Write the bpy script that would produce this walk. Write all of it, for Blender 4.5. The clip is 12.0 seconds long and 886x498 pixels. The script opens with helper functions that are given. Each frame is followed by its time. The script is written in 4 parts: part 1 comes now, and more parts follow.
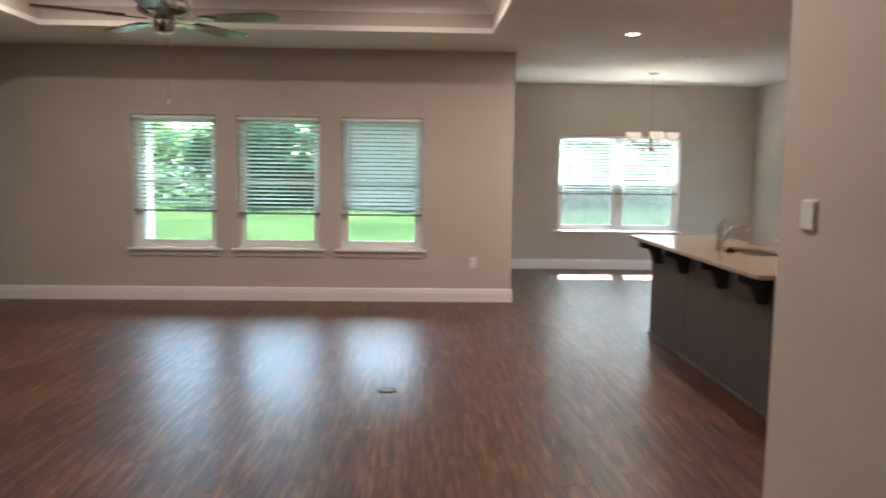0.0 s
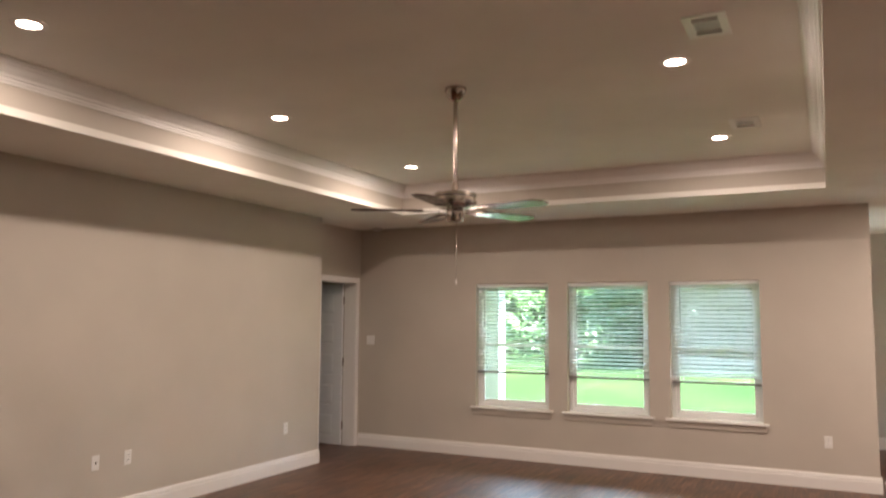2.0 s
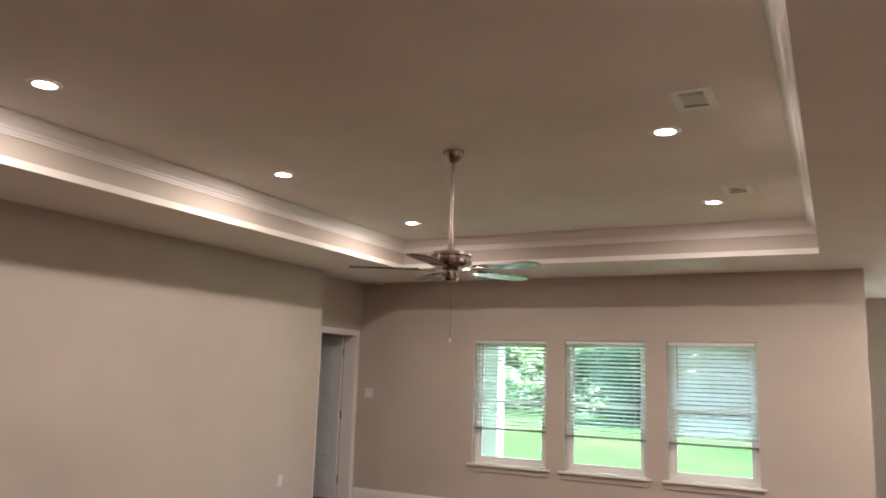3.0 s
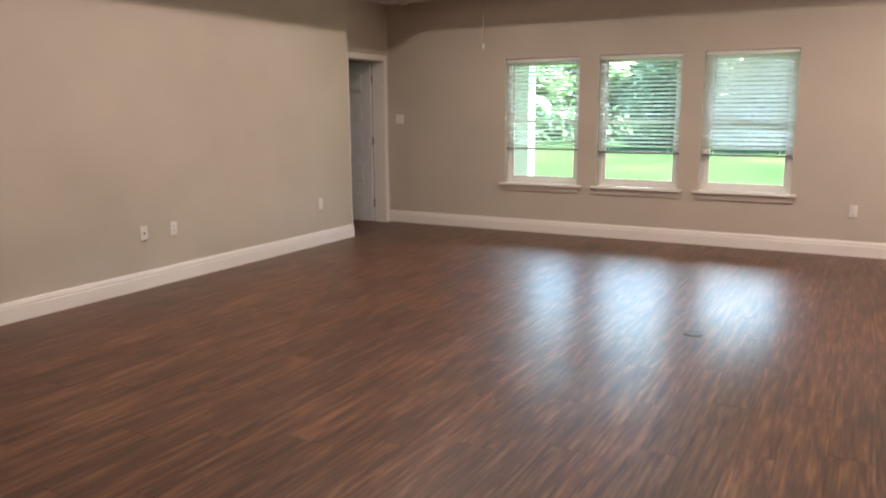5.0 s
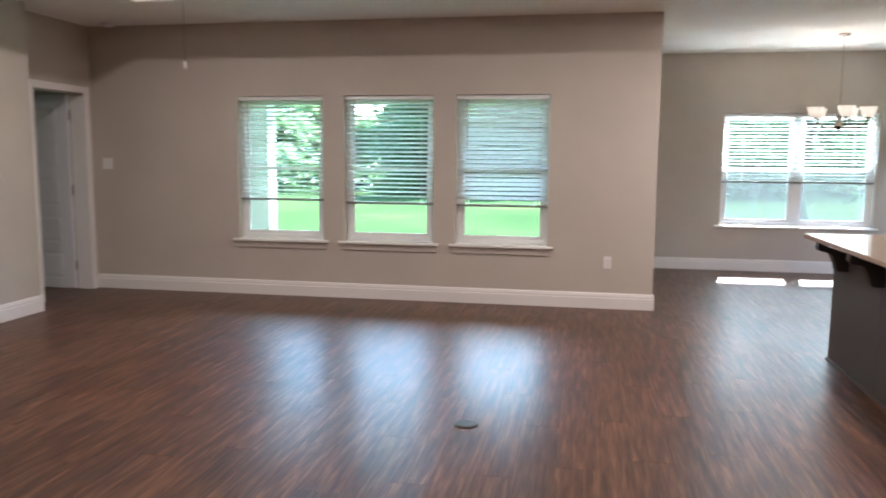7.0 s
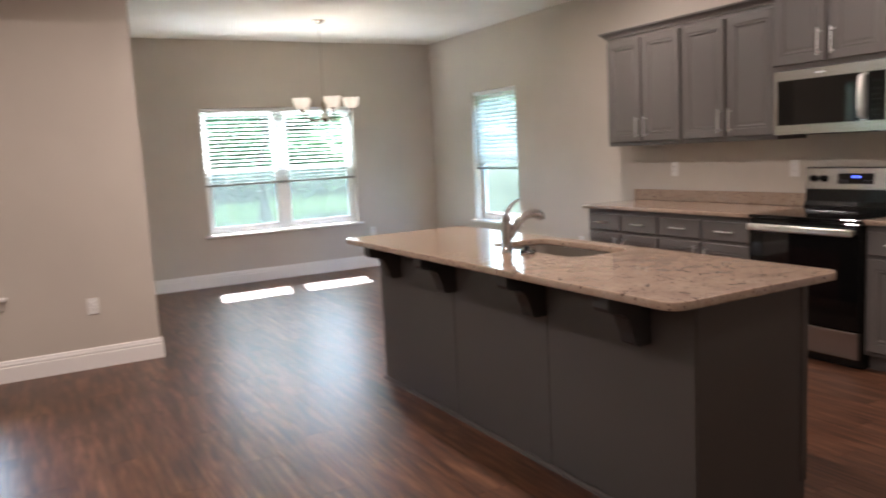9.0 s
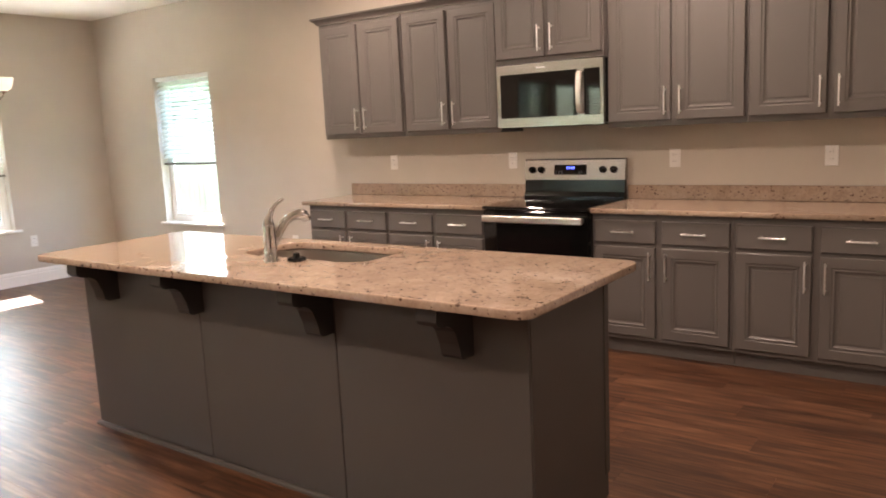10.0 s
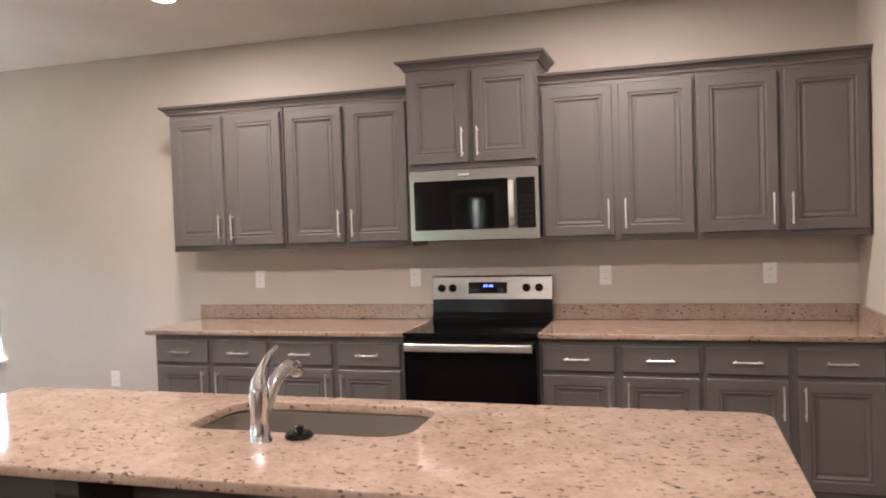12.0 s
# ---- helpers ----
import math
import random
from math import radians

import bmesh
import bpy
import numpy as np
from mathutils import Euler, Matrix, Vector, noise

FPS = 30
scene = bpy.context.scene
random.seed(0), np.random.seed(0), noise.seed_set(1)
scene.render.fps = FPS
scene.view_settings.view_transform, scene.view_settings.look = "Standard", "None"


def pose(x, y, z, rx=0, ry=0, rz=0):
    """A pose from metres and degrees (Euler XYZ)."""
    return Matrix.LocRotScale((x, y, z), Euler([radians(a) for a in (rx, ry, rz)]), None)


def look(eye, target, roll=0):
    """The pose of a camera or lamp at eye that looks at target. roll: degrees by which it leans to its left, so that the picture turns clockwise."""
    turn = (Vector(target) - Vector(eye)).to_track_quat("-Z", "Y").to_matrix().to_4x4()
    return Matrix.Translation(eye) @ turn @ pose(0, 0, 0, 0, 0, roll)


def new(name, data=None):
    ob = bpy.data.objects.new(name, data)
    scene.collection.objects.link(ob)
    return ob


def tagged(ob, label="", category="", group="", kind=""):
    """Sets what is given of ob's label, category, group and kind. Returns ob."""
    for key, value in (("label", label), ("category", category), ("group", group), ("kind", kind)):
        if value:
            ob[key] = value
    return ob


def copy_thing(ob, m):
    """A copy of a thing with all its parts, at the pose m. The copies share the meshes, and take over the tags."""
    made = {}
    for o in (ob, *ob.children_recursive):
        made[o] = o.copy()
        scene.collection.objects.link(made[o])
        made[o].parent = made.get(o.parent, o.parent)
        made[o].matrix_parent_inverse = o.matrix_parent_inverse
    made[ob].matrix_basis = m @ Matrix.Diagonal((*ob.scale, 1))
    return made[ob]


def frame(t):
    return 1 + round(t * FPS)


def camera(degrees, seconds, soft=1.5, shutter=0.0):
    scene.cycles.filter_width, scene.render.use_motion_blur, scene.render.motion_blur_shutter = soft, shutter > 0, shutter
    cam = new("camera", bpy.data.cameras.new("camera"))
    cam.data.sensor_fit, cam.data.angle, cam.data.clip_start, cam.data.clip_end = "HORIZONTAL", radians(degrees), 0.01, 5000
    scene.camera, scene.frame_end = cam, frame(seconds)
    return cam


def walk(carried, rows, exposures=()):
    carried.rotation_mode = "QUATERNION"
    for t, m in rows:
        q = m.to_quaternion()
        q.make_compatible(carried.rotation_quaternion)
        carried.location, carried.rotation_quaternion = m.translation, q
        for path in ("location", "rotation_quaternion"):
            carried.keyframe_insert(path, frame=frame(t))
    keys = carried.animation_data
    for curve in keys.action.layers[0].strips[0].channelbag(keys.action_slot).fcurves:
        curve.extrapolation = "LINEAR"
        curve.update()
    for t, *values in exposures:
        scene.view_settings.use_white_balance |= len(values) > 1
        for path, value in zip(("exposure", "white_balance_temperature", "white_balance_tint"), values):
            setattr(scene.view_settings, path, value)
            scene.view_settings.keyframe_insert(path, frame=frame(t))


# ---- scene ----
SKY, TRAY_W, KITCHEN_W, LAMP_TINT = 0.15, 1.25, 2.1, (1.0, 0.80, 0.65)
EXPOSURES = [(0.0, 4.05, 5950, 12), (1.25, 4.25, 6900, 14), (2.5, 4.48, 5950, 14), (4.5, 4.38, 6150, 14), (5.5, 4.55, 6250, 14), (6.5, 4.4, 5500, 13), (8.5, 4.15, 5800, 14), (9.25, 4.42, 5800, 15), (10.0, 4.8, 6750, 18), (10.75, 4.85, 6450, 17), (12.0, 4.9, 5750, 15)]
cam = camera(60.4, 12.0, soft=1.8, shutter=0.35)
PATH = [
    (0, (0.145, 0.202, 1.488), (0.216, 2.189, 1.276), 0.8),
    (0.3, (0.26, 0.309, 1.446), (0.103, 2.291, 1.235), 1.7),
    (0.5, (0.331, 0.365, 1.462), (0.078, 2.337, 1.24), 3.3),
    (1, (0.512, 0.445, 1.512), (-0.09, 2.337, 1.273), 2.0),
    (1.5, (0.707, 0.4, 1.564), (-0.202, 2.178, 1.462), 0.6),
    (2, (0.822, 0.253, 1.593), (-0.075, 2.03, 1.778), 0.4),
    (2.3, (0.874, 0.177, 1.621), (-0.005, 1.952, 1.897), 0.6),
    (2.5, (0.902, 0.161, 1.622), (0.028, 1.931, 1.947), 0.8),
    (2.7, (0.929, 0.188, 1.639), (0.045, 1.949, 1.987), 1.3),
    (4.3, (0.889, 0.199, 1.526), (-0.092, 1.938, 1.401), 0.7),
    (4.5, (0.876, 0.208, 1.51), (-0.104, 1.94, 1.315), 0.5),
    (5, (0.862, 0.218, 1.458), (-0.094, 1.937, 1.095), -0.4),
    (5.5, (0.845, 0.298, 1.425), (-0.049, 2.024, 0.954), -1.7),
    (6, (0.807, 0.561, 1.438), (0.0, 2.339, 1.009), -2.3),
    (6.5, (0.686, 0.868, 1.422), (0.055, 2.744, 1.132), 0.0),
    (6.7, (0.621, 1.033, 1.432), (0.097, 2.948, 1.19), 0.6),
    (8.3, (0.431, 2.249, 1.409), (0.867, 4.183, 1.148), -3.4),
    (8.5, (0.406, 2.403, 1.407), (0.994, 4.298, 1.154), -3.4),
    (9, (0.386, 2.775, 1.403), (1.35, 4.509, 1.146), -3.0),
    (9.5, (0.329, 3.089, 1.396), (1.736, 4.477, 1.088), -2.9),
    (10, (0.339, 3.418, 1.405), (1.94, 4.575, 1.092), -2.7),
    (10.5, (0.347, 3.754, 1.396), (2.06, 4.745, 1.109), -2.2),
    (11, (0.399, 4.039, 1.412), (2.218, 4.837, 1.18), -2.4),
    (11.5, (0.508, 4.367, 1.445), (2.37, 5.089, 1.331), -2.2),
    (12, (0.576, 4.679, 1.475), (2.492, 5.252, 1.413), -1.9),
]
walk(cam, [(t, look(eye, target, roll)) for t, eye, target, roll in PATH], EXPOSURES)

# ---- world, sun, exposure ----
SUN_DIR = Vector((0.22, 1.02, 1.0)).normalized()
world = bpy.data.worlds.new("daylight")
scene.world = world
world.use_nodes = True
wn = world.node_tree
sky = wn.nodes.new("ShaderNodeTexSky")
sky.sky_type, sky.sun_disc, sky.dust_density = "NISHITA", False, 1.6
sky.sun_elevation = math.asin(SUN_DIR.z)
sky.sun_rotation = math.atan2(SUN_DIR.x, SUN_DIR.y)
wn.links.new(sky.outputs["Color"], wn.nodes["Background"].inputs["Color"])
wn.nodes["Background"].inputs["Strength"].default_value = SKY
sun = new("sun", bpy.data.lights.new("sun", "SUN"))
sun.data.energy, sun.data.angle, sun.data.color = 5.0, radians(0.53), (1.0, 0.95, 0.86)
sun.matrix_world = look(SUN_DIR * 40, (0, 0, 0))


# ---- materials ----
def material(name, color, rough=0.5, metal=0.0, spec=0.5):
    m = bpy.data.materials.new(name)
    m.use_nodes = True
    b = m.node_tree.nodes["Principled BSDF"]
    b.inputs["Base Color"].default_value = (*color, 1)
    b.inputs["Roughness"].default_value = rough
    b.inputs["Metallic"].default_value = metal
    b.inputs["Specular IOR Level"].default_value = spec
    return m


def node(m, kind, **values):
    n = m.node_tree.nodes.new(kind)
    for key, value in values.items():
        n.inputs[key].default_value = value
    return n


def link(m, a, b):
    m.node_tree.links.new(a, b)


def coords(m, scale):
    geo = node(m, "ShaderNodeNewGeometry")
    mp = node(m, "ShaderNodeMapping")
    mp.inputs["Scale"].default_value = scale
    link(m, geo.outputs["Position"], mp.inputs["Vector"])
    return mp.outputs["Vector"]


def ramp(m, source, stops):
    r = node(m, "ShaderNodeValToRGB")
    while len(r.color_ramp.elements) < len(stops):
        r.color_ramp.elements.new(0.5)
    for e, (at, c) in zip(r.color_ramp.elements, stops):
        e.position, e.color = at, (*c, 1)
    link(m, source, r.inputs["Fac"])
    return r.outputs["Color"]


def noisy(m, scale, detail=4, size=1.0, rough=0.5):
    n = node(m, "ShaderNodeTexNoise", Scale=size, Detail=detail, Roughness=rough)
    link(m, coords(m, scale), n.inputs["Vector"])
    return n.outputs["Fac"]


def bump(m, source, strength, distance):
    n = node(m, "ShaderNodeBump", Strength=strength, Distance=distance)
    link(m, source, n.inputs["Height"])
    link(m, n.outputs["Normal"], m.node_tree.nodes["Principled BSDF"].inputs["Normal"])


def painted(name, color, rough, spread=0.05, grain=260, relief=0.12):
    """Rolled paint: slow blotches in the tone, a fine orange-peel relief."""
    m = material(name, color, rough)
    lo = [c * (1 - spread) for c in color]
    hi = [min(1, c * (1 + spread)) for c in color]
    c = ramp(m, noisy(m, (1.3, 1.3, 1.3), 5), [(0.3, lo), (0.7, hi)])
    link(m, c, m.node_tree.nodes["Principled BSDF"].inputs["Base Color"])
    bump(m, noisy(m, (grain, grain, grain), 2), relief, 0.001)
    return m


WALL = painted("greige wall paint", (0.53, 0.485, 0.42), 0.7)
CEIL = painted("ceiling paint", (0.86, 0.84, 0.78), 0.85, relief=0.3, grain=140)
TRIM = painted("white trim paint", (0.82, 0.80, 0.77), 0.35, 0.02, relief=0.04)
DOOR = painted("white door paint", (0.74, 0.75, 0.77), 0.4, 0.02, relief=0.05)
VINYL = painted("white vinyl", (0.80, 0.81, 0.80), 0.4, 0.02, relief=0.02)
CAB = painted("taupe cabinet paint", (0.112, 0.102, 0.095), 0.42, 0.06, relief=0.04)
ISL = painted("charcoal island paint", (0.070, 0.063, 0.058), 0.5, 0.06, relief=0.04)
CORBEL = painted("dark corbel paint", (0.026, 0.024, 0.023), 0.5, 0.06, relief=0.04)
ENAMEL = painted("white vent enamel", (0.90, 0.90, 0.87), 0.3, 0.02, relief=0.02)
PLATE = material("white plate plastic", (0.78, 0.77, 0.74), 0.35)
DARK = material("dark slot", (0.02, 0.02, 0.02), 0.6)
CHROME = material("polished chrome", (0.72, 0.72, 0.72), 0.07, 1.0)
NICKEL = material("brushed nickel", (0.40, 0.35, 0.30), 0.15, 1.0)
PULL = material("satin pull metal", (0.95, 0.95, 0.95), 0.38, 1.0)
BLACK = material("black enamel", (0.006, 0.006, 0.006), 0.16, spec=0.3)
GLASSBLACK = material("black glass", (0.003, 0.003, 0.003), 0.04, spec=0.4)
SINKSTEEL = material("satin sink steel", (0.46, 0.43, 0.39), 0.36, 1.0)
BRIGHT = material("bright polished steel", (0.86, 0.84, 0.81), 0.34, 1.0)
STUCCO = painted("white exterior paint", (0.60, 0.60, 0.60), 0.8, 0.05, grain=90, relief=0.5)
ROOFING = painted("porch roof board", (0.8, 0.8, 0.78), 0.8)
CONCRETE = painted("house base concrete", (0.35, 0.34, 0.32), 0.9)
BRASS = material("aged floor brass", (0.10, 0.085, 0.06), 0.4, 1.0)
BARK = painted("bark", (0.10, 0.075, 0.055), 0.9, 0.35, grain=30, relief=0.8)


def steel():
    m = material("brushed stainless", (0.50, 0.48, 0.46), 0.24, 1.0)
    n = noisy(m, (3, 3, 700), 3)
    link(m, ramp(m, n, [(0.3, (0.40, 0.385, 0.37)), (0.7, (0.55, 0.53, 0.51))]), m.node_tree.nodes["Principled BSDF"].inputs["Base Color"])
    bump(m, n, 0.05, 0.0005)
    return m


STEEL = steel()


def plank_wood():
    m = material("brown vinyl plank", (0.16, 0.09, 0.055), 0.33, spec=0.2)
    b = m.node_tree.nodes["Principled BSDF"]
    info = node(m, "ShaderNodeObjectInfo")
    geo = node(m, "ShaderNodeNewGeometry")
    add = node(m, "ShaderNodeMath")
    link(m, info.outputs["Random"], add.inputs[0])
    link(m, geo.outputs["Random Per Island"], add.inputs[1])
    fract = node(m, "ShaderNodeMath")
    fract.operation = "FRACT"
    link(m, add.outputs[0], fract.inputs[0])
    shift = node(m, "ShaderNodeVectorMath")
    shift.operation = "SCALE"
    comb = node(m, "ShaderNodeCombineXYZ", X=3.0, Y=37.0, Z=11.0)
    link(m, comb.outputs[0], shift.inputs[0])
    link(m, fract.outputs[0], shift.inputs["Scale"])
    moved = node(m, "ShaderNodeVectorMath")
    link(m, geo.outputs["Position"], moved.inputs[0])
    link(m, shift.outputs[0], moved.inputs[1])

    def streaks(scale, detail, rough):
        mp = node(m, "ShaderNodeMapping")
        mp.inputs["Scale"].default_value = scale
        link(m, moved.outputs[0], mp.inputs["Vector"])
        n = node(m, "ShaderNodeTexNoise", Scale=1.0, Detail=detail, Roughness=rough, Distortion=0.25)
        link(m, mp.outputs[0], n.inputs["Vector"])
        return n.outputs["Fac"]

    fine, broad = streaks((62, 3.6, 1), 5, 0.6), streaks((26, 2.4, 1), 3, 0.55)
    mixed = node(m, "ShaderNodeMath")
    mixed.operation = "MULTIPLY_ADD"
    mixed.inputs[1].default_value = 0.5
    half = node(m, "ShaderNodeMath")
    half.operation = "MULTIPLY"
    half.inputs[1].default_value = 0.5
    link(m, broad, half.inputs[0])
    link(m, fine, mixed.inputs[0])
    link(m, half.outputs[0], mixed.inputs[2])
    c = ramp(m, mixed.outputs[0], [(0.35, (0.022, 0.0078, 0.0034)), (0.45, (0.057, 0.0217, 0.0095)), (0.53, (0.100, 0.0410, 0.0188)), (0.66, (0.195, 0.097, 0.051))])
    tone = node(m, "ShaderNodeHueSaturation")
    val = node(m, "ShaderNodeMapRange")
    val.inputs["To Min"].default_value, val.inputs["To Max"].default_value = 0.82, 1.18
    link(m, fract.outputs[0], val.inputs["Value"])
    link(m, val.outputs[0], tone.inputs["Value"])
    link(m, c, tone.inputs["Color"])
    link(m, tone.outputs[0], b.inputs["Base Color"])
    r = node(m, "ShaderNodeMapRange")
    r.inputs["To Min"].default_value, r.inputs["To Max"].default_value = 0.46, 0.60
    link(m, noisy(m, (2.2, 2.2, 2.2), 5), r.inputs["Value"])
    link(m, r.outputs[0], b.inputs["Roughness"])
    b.inputs["Coat Weight"].default_value, b.inputs["Coat Roughness"].default_value, b.inputs["Coat IOR"].default_value = 0.5, 0.32, 1.5
    bump(m, mixed.outputs[0], 0.18, 0.0015)
    wave = node(m, "ShaderNodeBump", Strength=0.35, Distance=0.012)
    link(m, noisy(m, (2.6, 1.7, 1), 2), wave.inputs["Height"])
    grain = [n for n in m.node_tree.nodes if n.type == "BUMP" and n != wave][0]
    link(m, wave.outputs["Normal"], grain.inputs["Normal"])
    link(m, wave.outputs["Normal"], b.inputs["Coat Normal"])
    return m


PLANK = plank_wood()


def granite():
    m = material("speckled cream granite", (0.6, 0.5, 0.42), 0.07, spec=0.85)
    b = m.node_tree.nodes["Principled BSDF"]
    cloud = ramp(m, noisy(m, (9, 9, 9), 6, rough=0.65), [(0.30, (0.32, 0.238, 0.178)), (0.5, (0.385, 0.290, 0.222)), (0.72, (0.44, 0.350, 0.278))])
    crystals = ramp(m, noisy(m, (60, 60, 60), 3), [(0.39, (0.74, 0.70, 0.66)), (0.62, (1, 1, 1))])
    mul = node(m, "ShaderNodeMix")
    mul.data_type, mul.blend_type = "RGBA", "MULTIPLY"
    mul.inputs["Factor"].default_value = 0.5
    link(m, cloud, mul.inputs["A"])
    link(m, crystals, mul.inputs["B"])
    speck = ramp(m, noisy(m, (80, 42, 80), 3, rough=0.5), [(0.624, (0, 0, 0)), (0.672, (1, 1, 1))])
    mix = node(m, "ShaderNodeMix")
    mix.data_type = "RGBA"
    mix.inputs["B"].default_value = (0.085, 0.050, 0.034, 1)
    link(m, speck, mix.inputs["Factor"])
    link(m, mul.outputs["Result"], mix.inputs["A"])
    link(m, mix.outputs["Result"], b.inputs["Base Color"])
    return m


GRANITE = granite()


def see_through(name, gloss, tint):
    m = bpy.data.materials.new(name)
    m.use_nodes = True
    m.node_tree.nodes.remove(m.node_tree.nodes["Principled BSDF"])
    t = node(m, "ShaderNodeBsdfTransparent", Color=(*tint, 1))
    g = node(m, "ShaderNodeBsdfGlossy", Roughness=0.02)
    x = node(m, "ShaderNodeMixShader", Fac=gloss)
    link(m, t.outputs[0], x.inputs[1])
    link(m, g.outputs[0], x.inputs[2])
    link(m, x.outputs[0], m.node_tree.nodes["Material Output"].inputs["Surface"])
    return m


PANE = see_through("window glass", 0.05, (0.87, 0.96, 0.94))


def thin_plastic(name, color, share):
    m = bpy.data.materials.new(name)
    m.use_nodes = True
    b = m.node_tree.nodes["Principled BSDF"]
    b.inputs["Base Color"].default_value, b.inputs["Roughness"].default_value = (*color, 1), 0.45
    t = node(m, "ShaderNodeBsdfTranslucent", Color=(*color, 1))
    x = node(m, "ShaderNodeMixShader", Fac=share)
    link(m, b.outputs[0], x.inputs[1])
    link(m, t.outputs[0], x.inputs[2])
    link(m, x.outputs[0], m.node_tree.nodes["Material Output"].inputs["Surface"])
    return m


# The rail's backlit shade is put into this grey-brown; the blinds are white.
RAIL = material("blind rail darkened for backlight", (0.20, 0.185, 0.17), 0.5)
SLAT = thin_plastic("white blind slat", (0.90, 0.92, 0.91), 0.44)


def mesh_screen():
    m = see_through("insect screen", 0.0, (1, 1, 1))
    n = m.node_tree.nodes
    g = [x for x in n if x.type == "BSDF_GLOSSY"][0]
    mix = [x for x in n if x.type == "MIX_SHADER"][0]
    d = node(m, "ShaderNodeBsdfDiffuse", Color=(0.09, 0.098, 0.098, 1))
    t = node(m, "ShaderNodeBsdfTranslucent", Color=(0.09, 0.098, 0.098, 1))
    both = node(m, "ShaderNodeMixShader", Fac=0.5)
    link(m, d.outputs[0], both.inputs[1])
    link(m, t.outputs[0], both.inputs[2])
    link(m, both.outputs[0], mix.inputs[2])
    mix.inputs["Fac"].default_value = 0.40
    n.remove(g)
    return m


SCREEN = mesh_screen()
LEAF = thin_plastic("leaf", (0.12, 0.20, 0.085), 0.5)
# Same leaf again, with shade put into its darker green.
LEAF_SHADED = thin_plastic("shaded leaf", (0.09, 0.155, 0.07), 0.5)


def glowing(name, color, strength):
    m = material(name, (0.8, 0.8, 0.8), 0.4)
    b = m.node_tree.nodes["Principled BSDF"]
    b.inputs["Emission Color"].default_value = (*color, 1)
    b.inputs["Emission Strength"].default_value = strength
    return m


LAMP = glowing("lit lamp diffuser", (1.0, 0.80, 0.62), 1.5)
CUP = glowing("lit cream glass cup", (1.0, 0.80, 0.55), 0.04)
DIGITS = glowing("blue clock digits", (0.03, 0.08, 1.0), 0.22)


def walnut():
    m = material("dark walnut blade", (0.06, 0.03, 0.018), 0.24)
    link(m, ramp(m, noisy(m, (14, 14, 3), 5), [(0.3, (0.035, 0.017, 0.010)), (0.7, (0.085, 0.042, 0.025))]), m.node_tree.nodes["Principled BSDF"].inputs["Base Color"])
    return m


WALNUT = walnut()


def lawn_ground():
    m = material("lawn", (0.1, 0.2, 0.04), 1.0, spec=0.0)
    c = ramp(m, noisy(m, (0.25, 0.25, 0.25), 6, rough=0.7), [(0.3, (0.020, 0.036, 0.015)), (0.55, (0.034, 0.053, 0.021)), (0.75, (0.062, 0.075, 0.026))])
    link(m, c, m.node_tree.nodes["Principled BSDF"].inputs["Base Color"])
    bump(m, noisy(m, (60, 60, 60), 3), 0.6, 0.03)
    return m


LAWN = lawn_ground()
FENCEWOOD = painted("pale fence wood", (0.36, 0.29, 0.19), 0.85, 0.2, grain=40, relief=0.4)


# ---- building blocks ----
def box(bm, x0, y0, z0, x1, y1, z1, bevel=0.0, segments=1):
    m = Matrix.Translation(((x0 + x1) / 2, (y0 + y1) / 2, (z0 + z1) / 2)) @ Matrix.Diagonal((abs(x1 - x0), abs(y1 - y0), abs(z1 - z0), 1))
    vs = bmesh.ops.create_cube(bm, size=1, matrix=m)["verts"]
    if bevel:
        es = list({e for v in vs for e in v.link_edges})
        bmesh.ops.bevel(bm, geom=es, offset=bevel, segments=segments, affect="EDGES", profile=0.5)
    return bm


def boxed(*args, **kw):
    return box(bmesh.new(), *args, **kw)


def loft(bm, rings, closed_ends=True):
    """Skins rings of equal length, each a closed loop of points."""
    made = [[bm.verts.new(p) for p in r] for r in rings]
    n = len(made[0])
    for a, b in zip(made, made[1:]):
        for i in range(n):
            bm.faces.new((a[i], a[(i + 1) % n], b[(i + 1) % n], b[i]))
    if closed_ends:
        bm.faces.new(made[0][::-1])
        bm.faces.new(made[-1])
    return bm


def lathe(bm, profile, segments=24, at=(0, 0, 0), caps=True):
    """Turns (radius, z) pairs round a vertical axis."""
    rings = [[(at[0] + r * math.cos(a), at[1] + r * math.sin(a), at[2] + z) for a in (math.tau * i / segments for i in range(segments))] for r, z in profile]
    return loft(bm, rings, caps)


def tube(bm, points, radii, segments=10):
    """A round bar along points."""
    pts = [Vector(p) for p in points]
    rings = []
    for i, p in enumerate(pts):
        d = (pts[min(i + 1, len(pts) - 1)] - pts[max(i - 1, 0)]).normalized()
        side = d.cross(Vector((0, 0, 1)))
        side = side.normalized() if side.length > 0.05 else Vector((1, 0, 0))
        up = side.cross(d).normalized()
        r = radii[i] if isinstance(radii, (list, tuple)) else radii
        rings.append([p + r * (math.cos(a) * side + math.sin(a) * up) for a in (math.tau * k / segments for k in range(segments))])
    return loft(bm, rings)


def prism(bm, outline, axis, a, b):
    """An outline of (u, v) pairs pushed along axis from a to b; u, v are the other two axes in order."""
    def put(u, v, w):
        return {"x": (w, u, v), "y": (u, w, v), "z": (u, v, w)}[axis]
    return loft(bm, [[put(u, v, a) for u, v in outline], [put(u, v, b) for u, v in outline]])


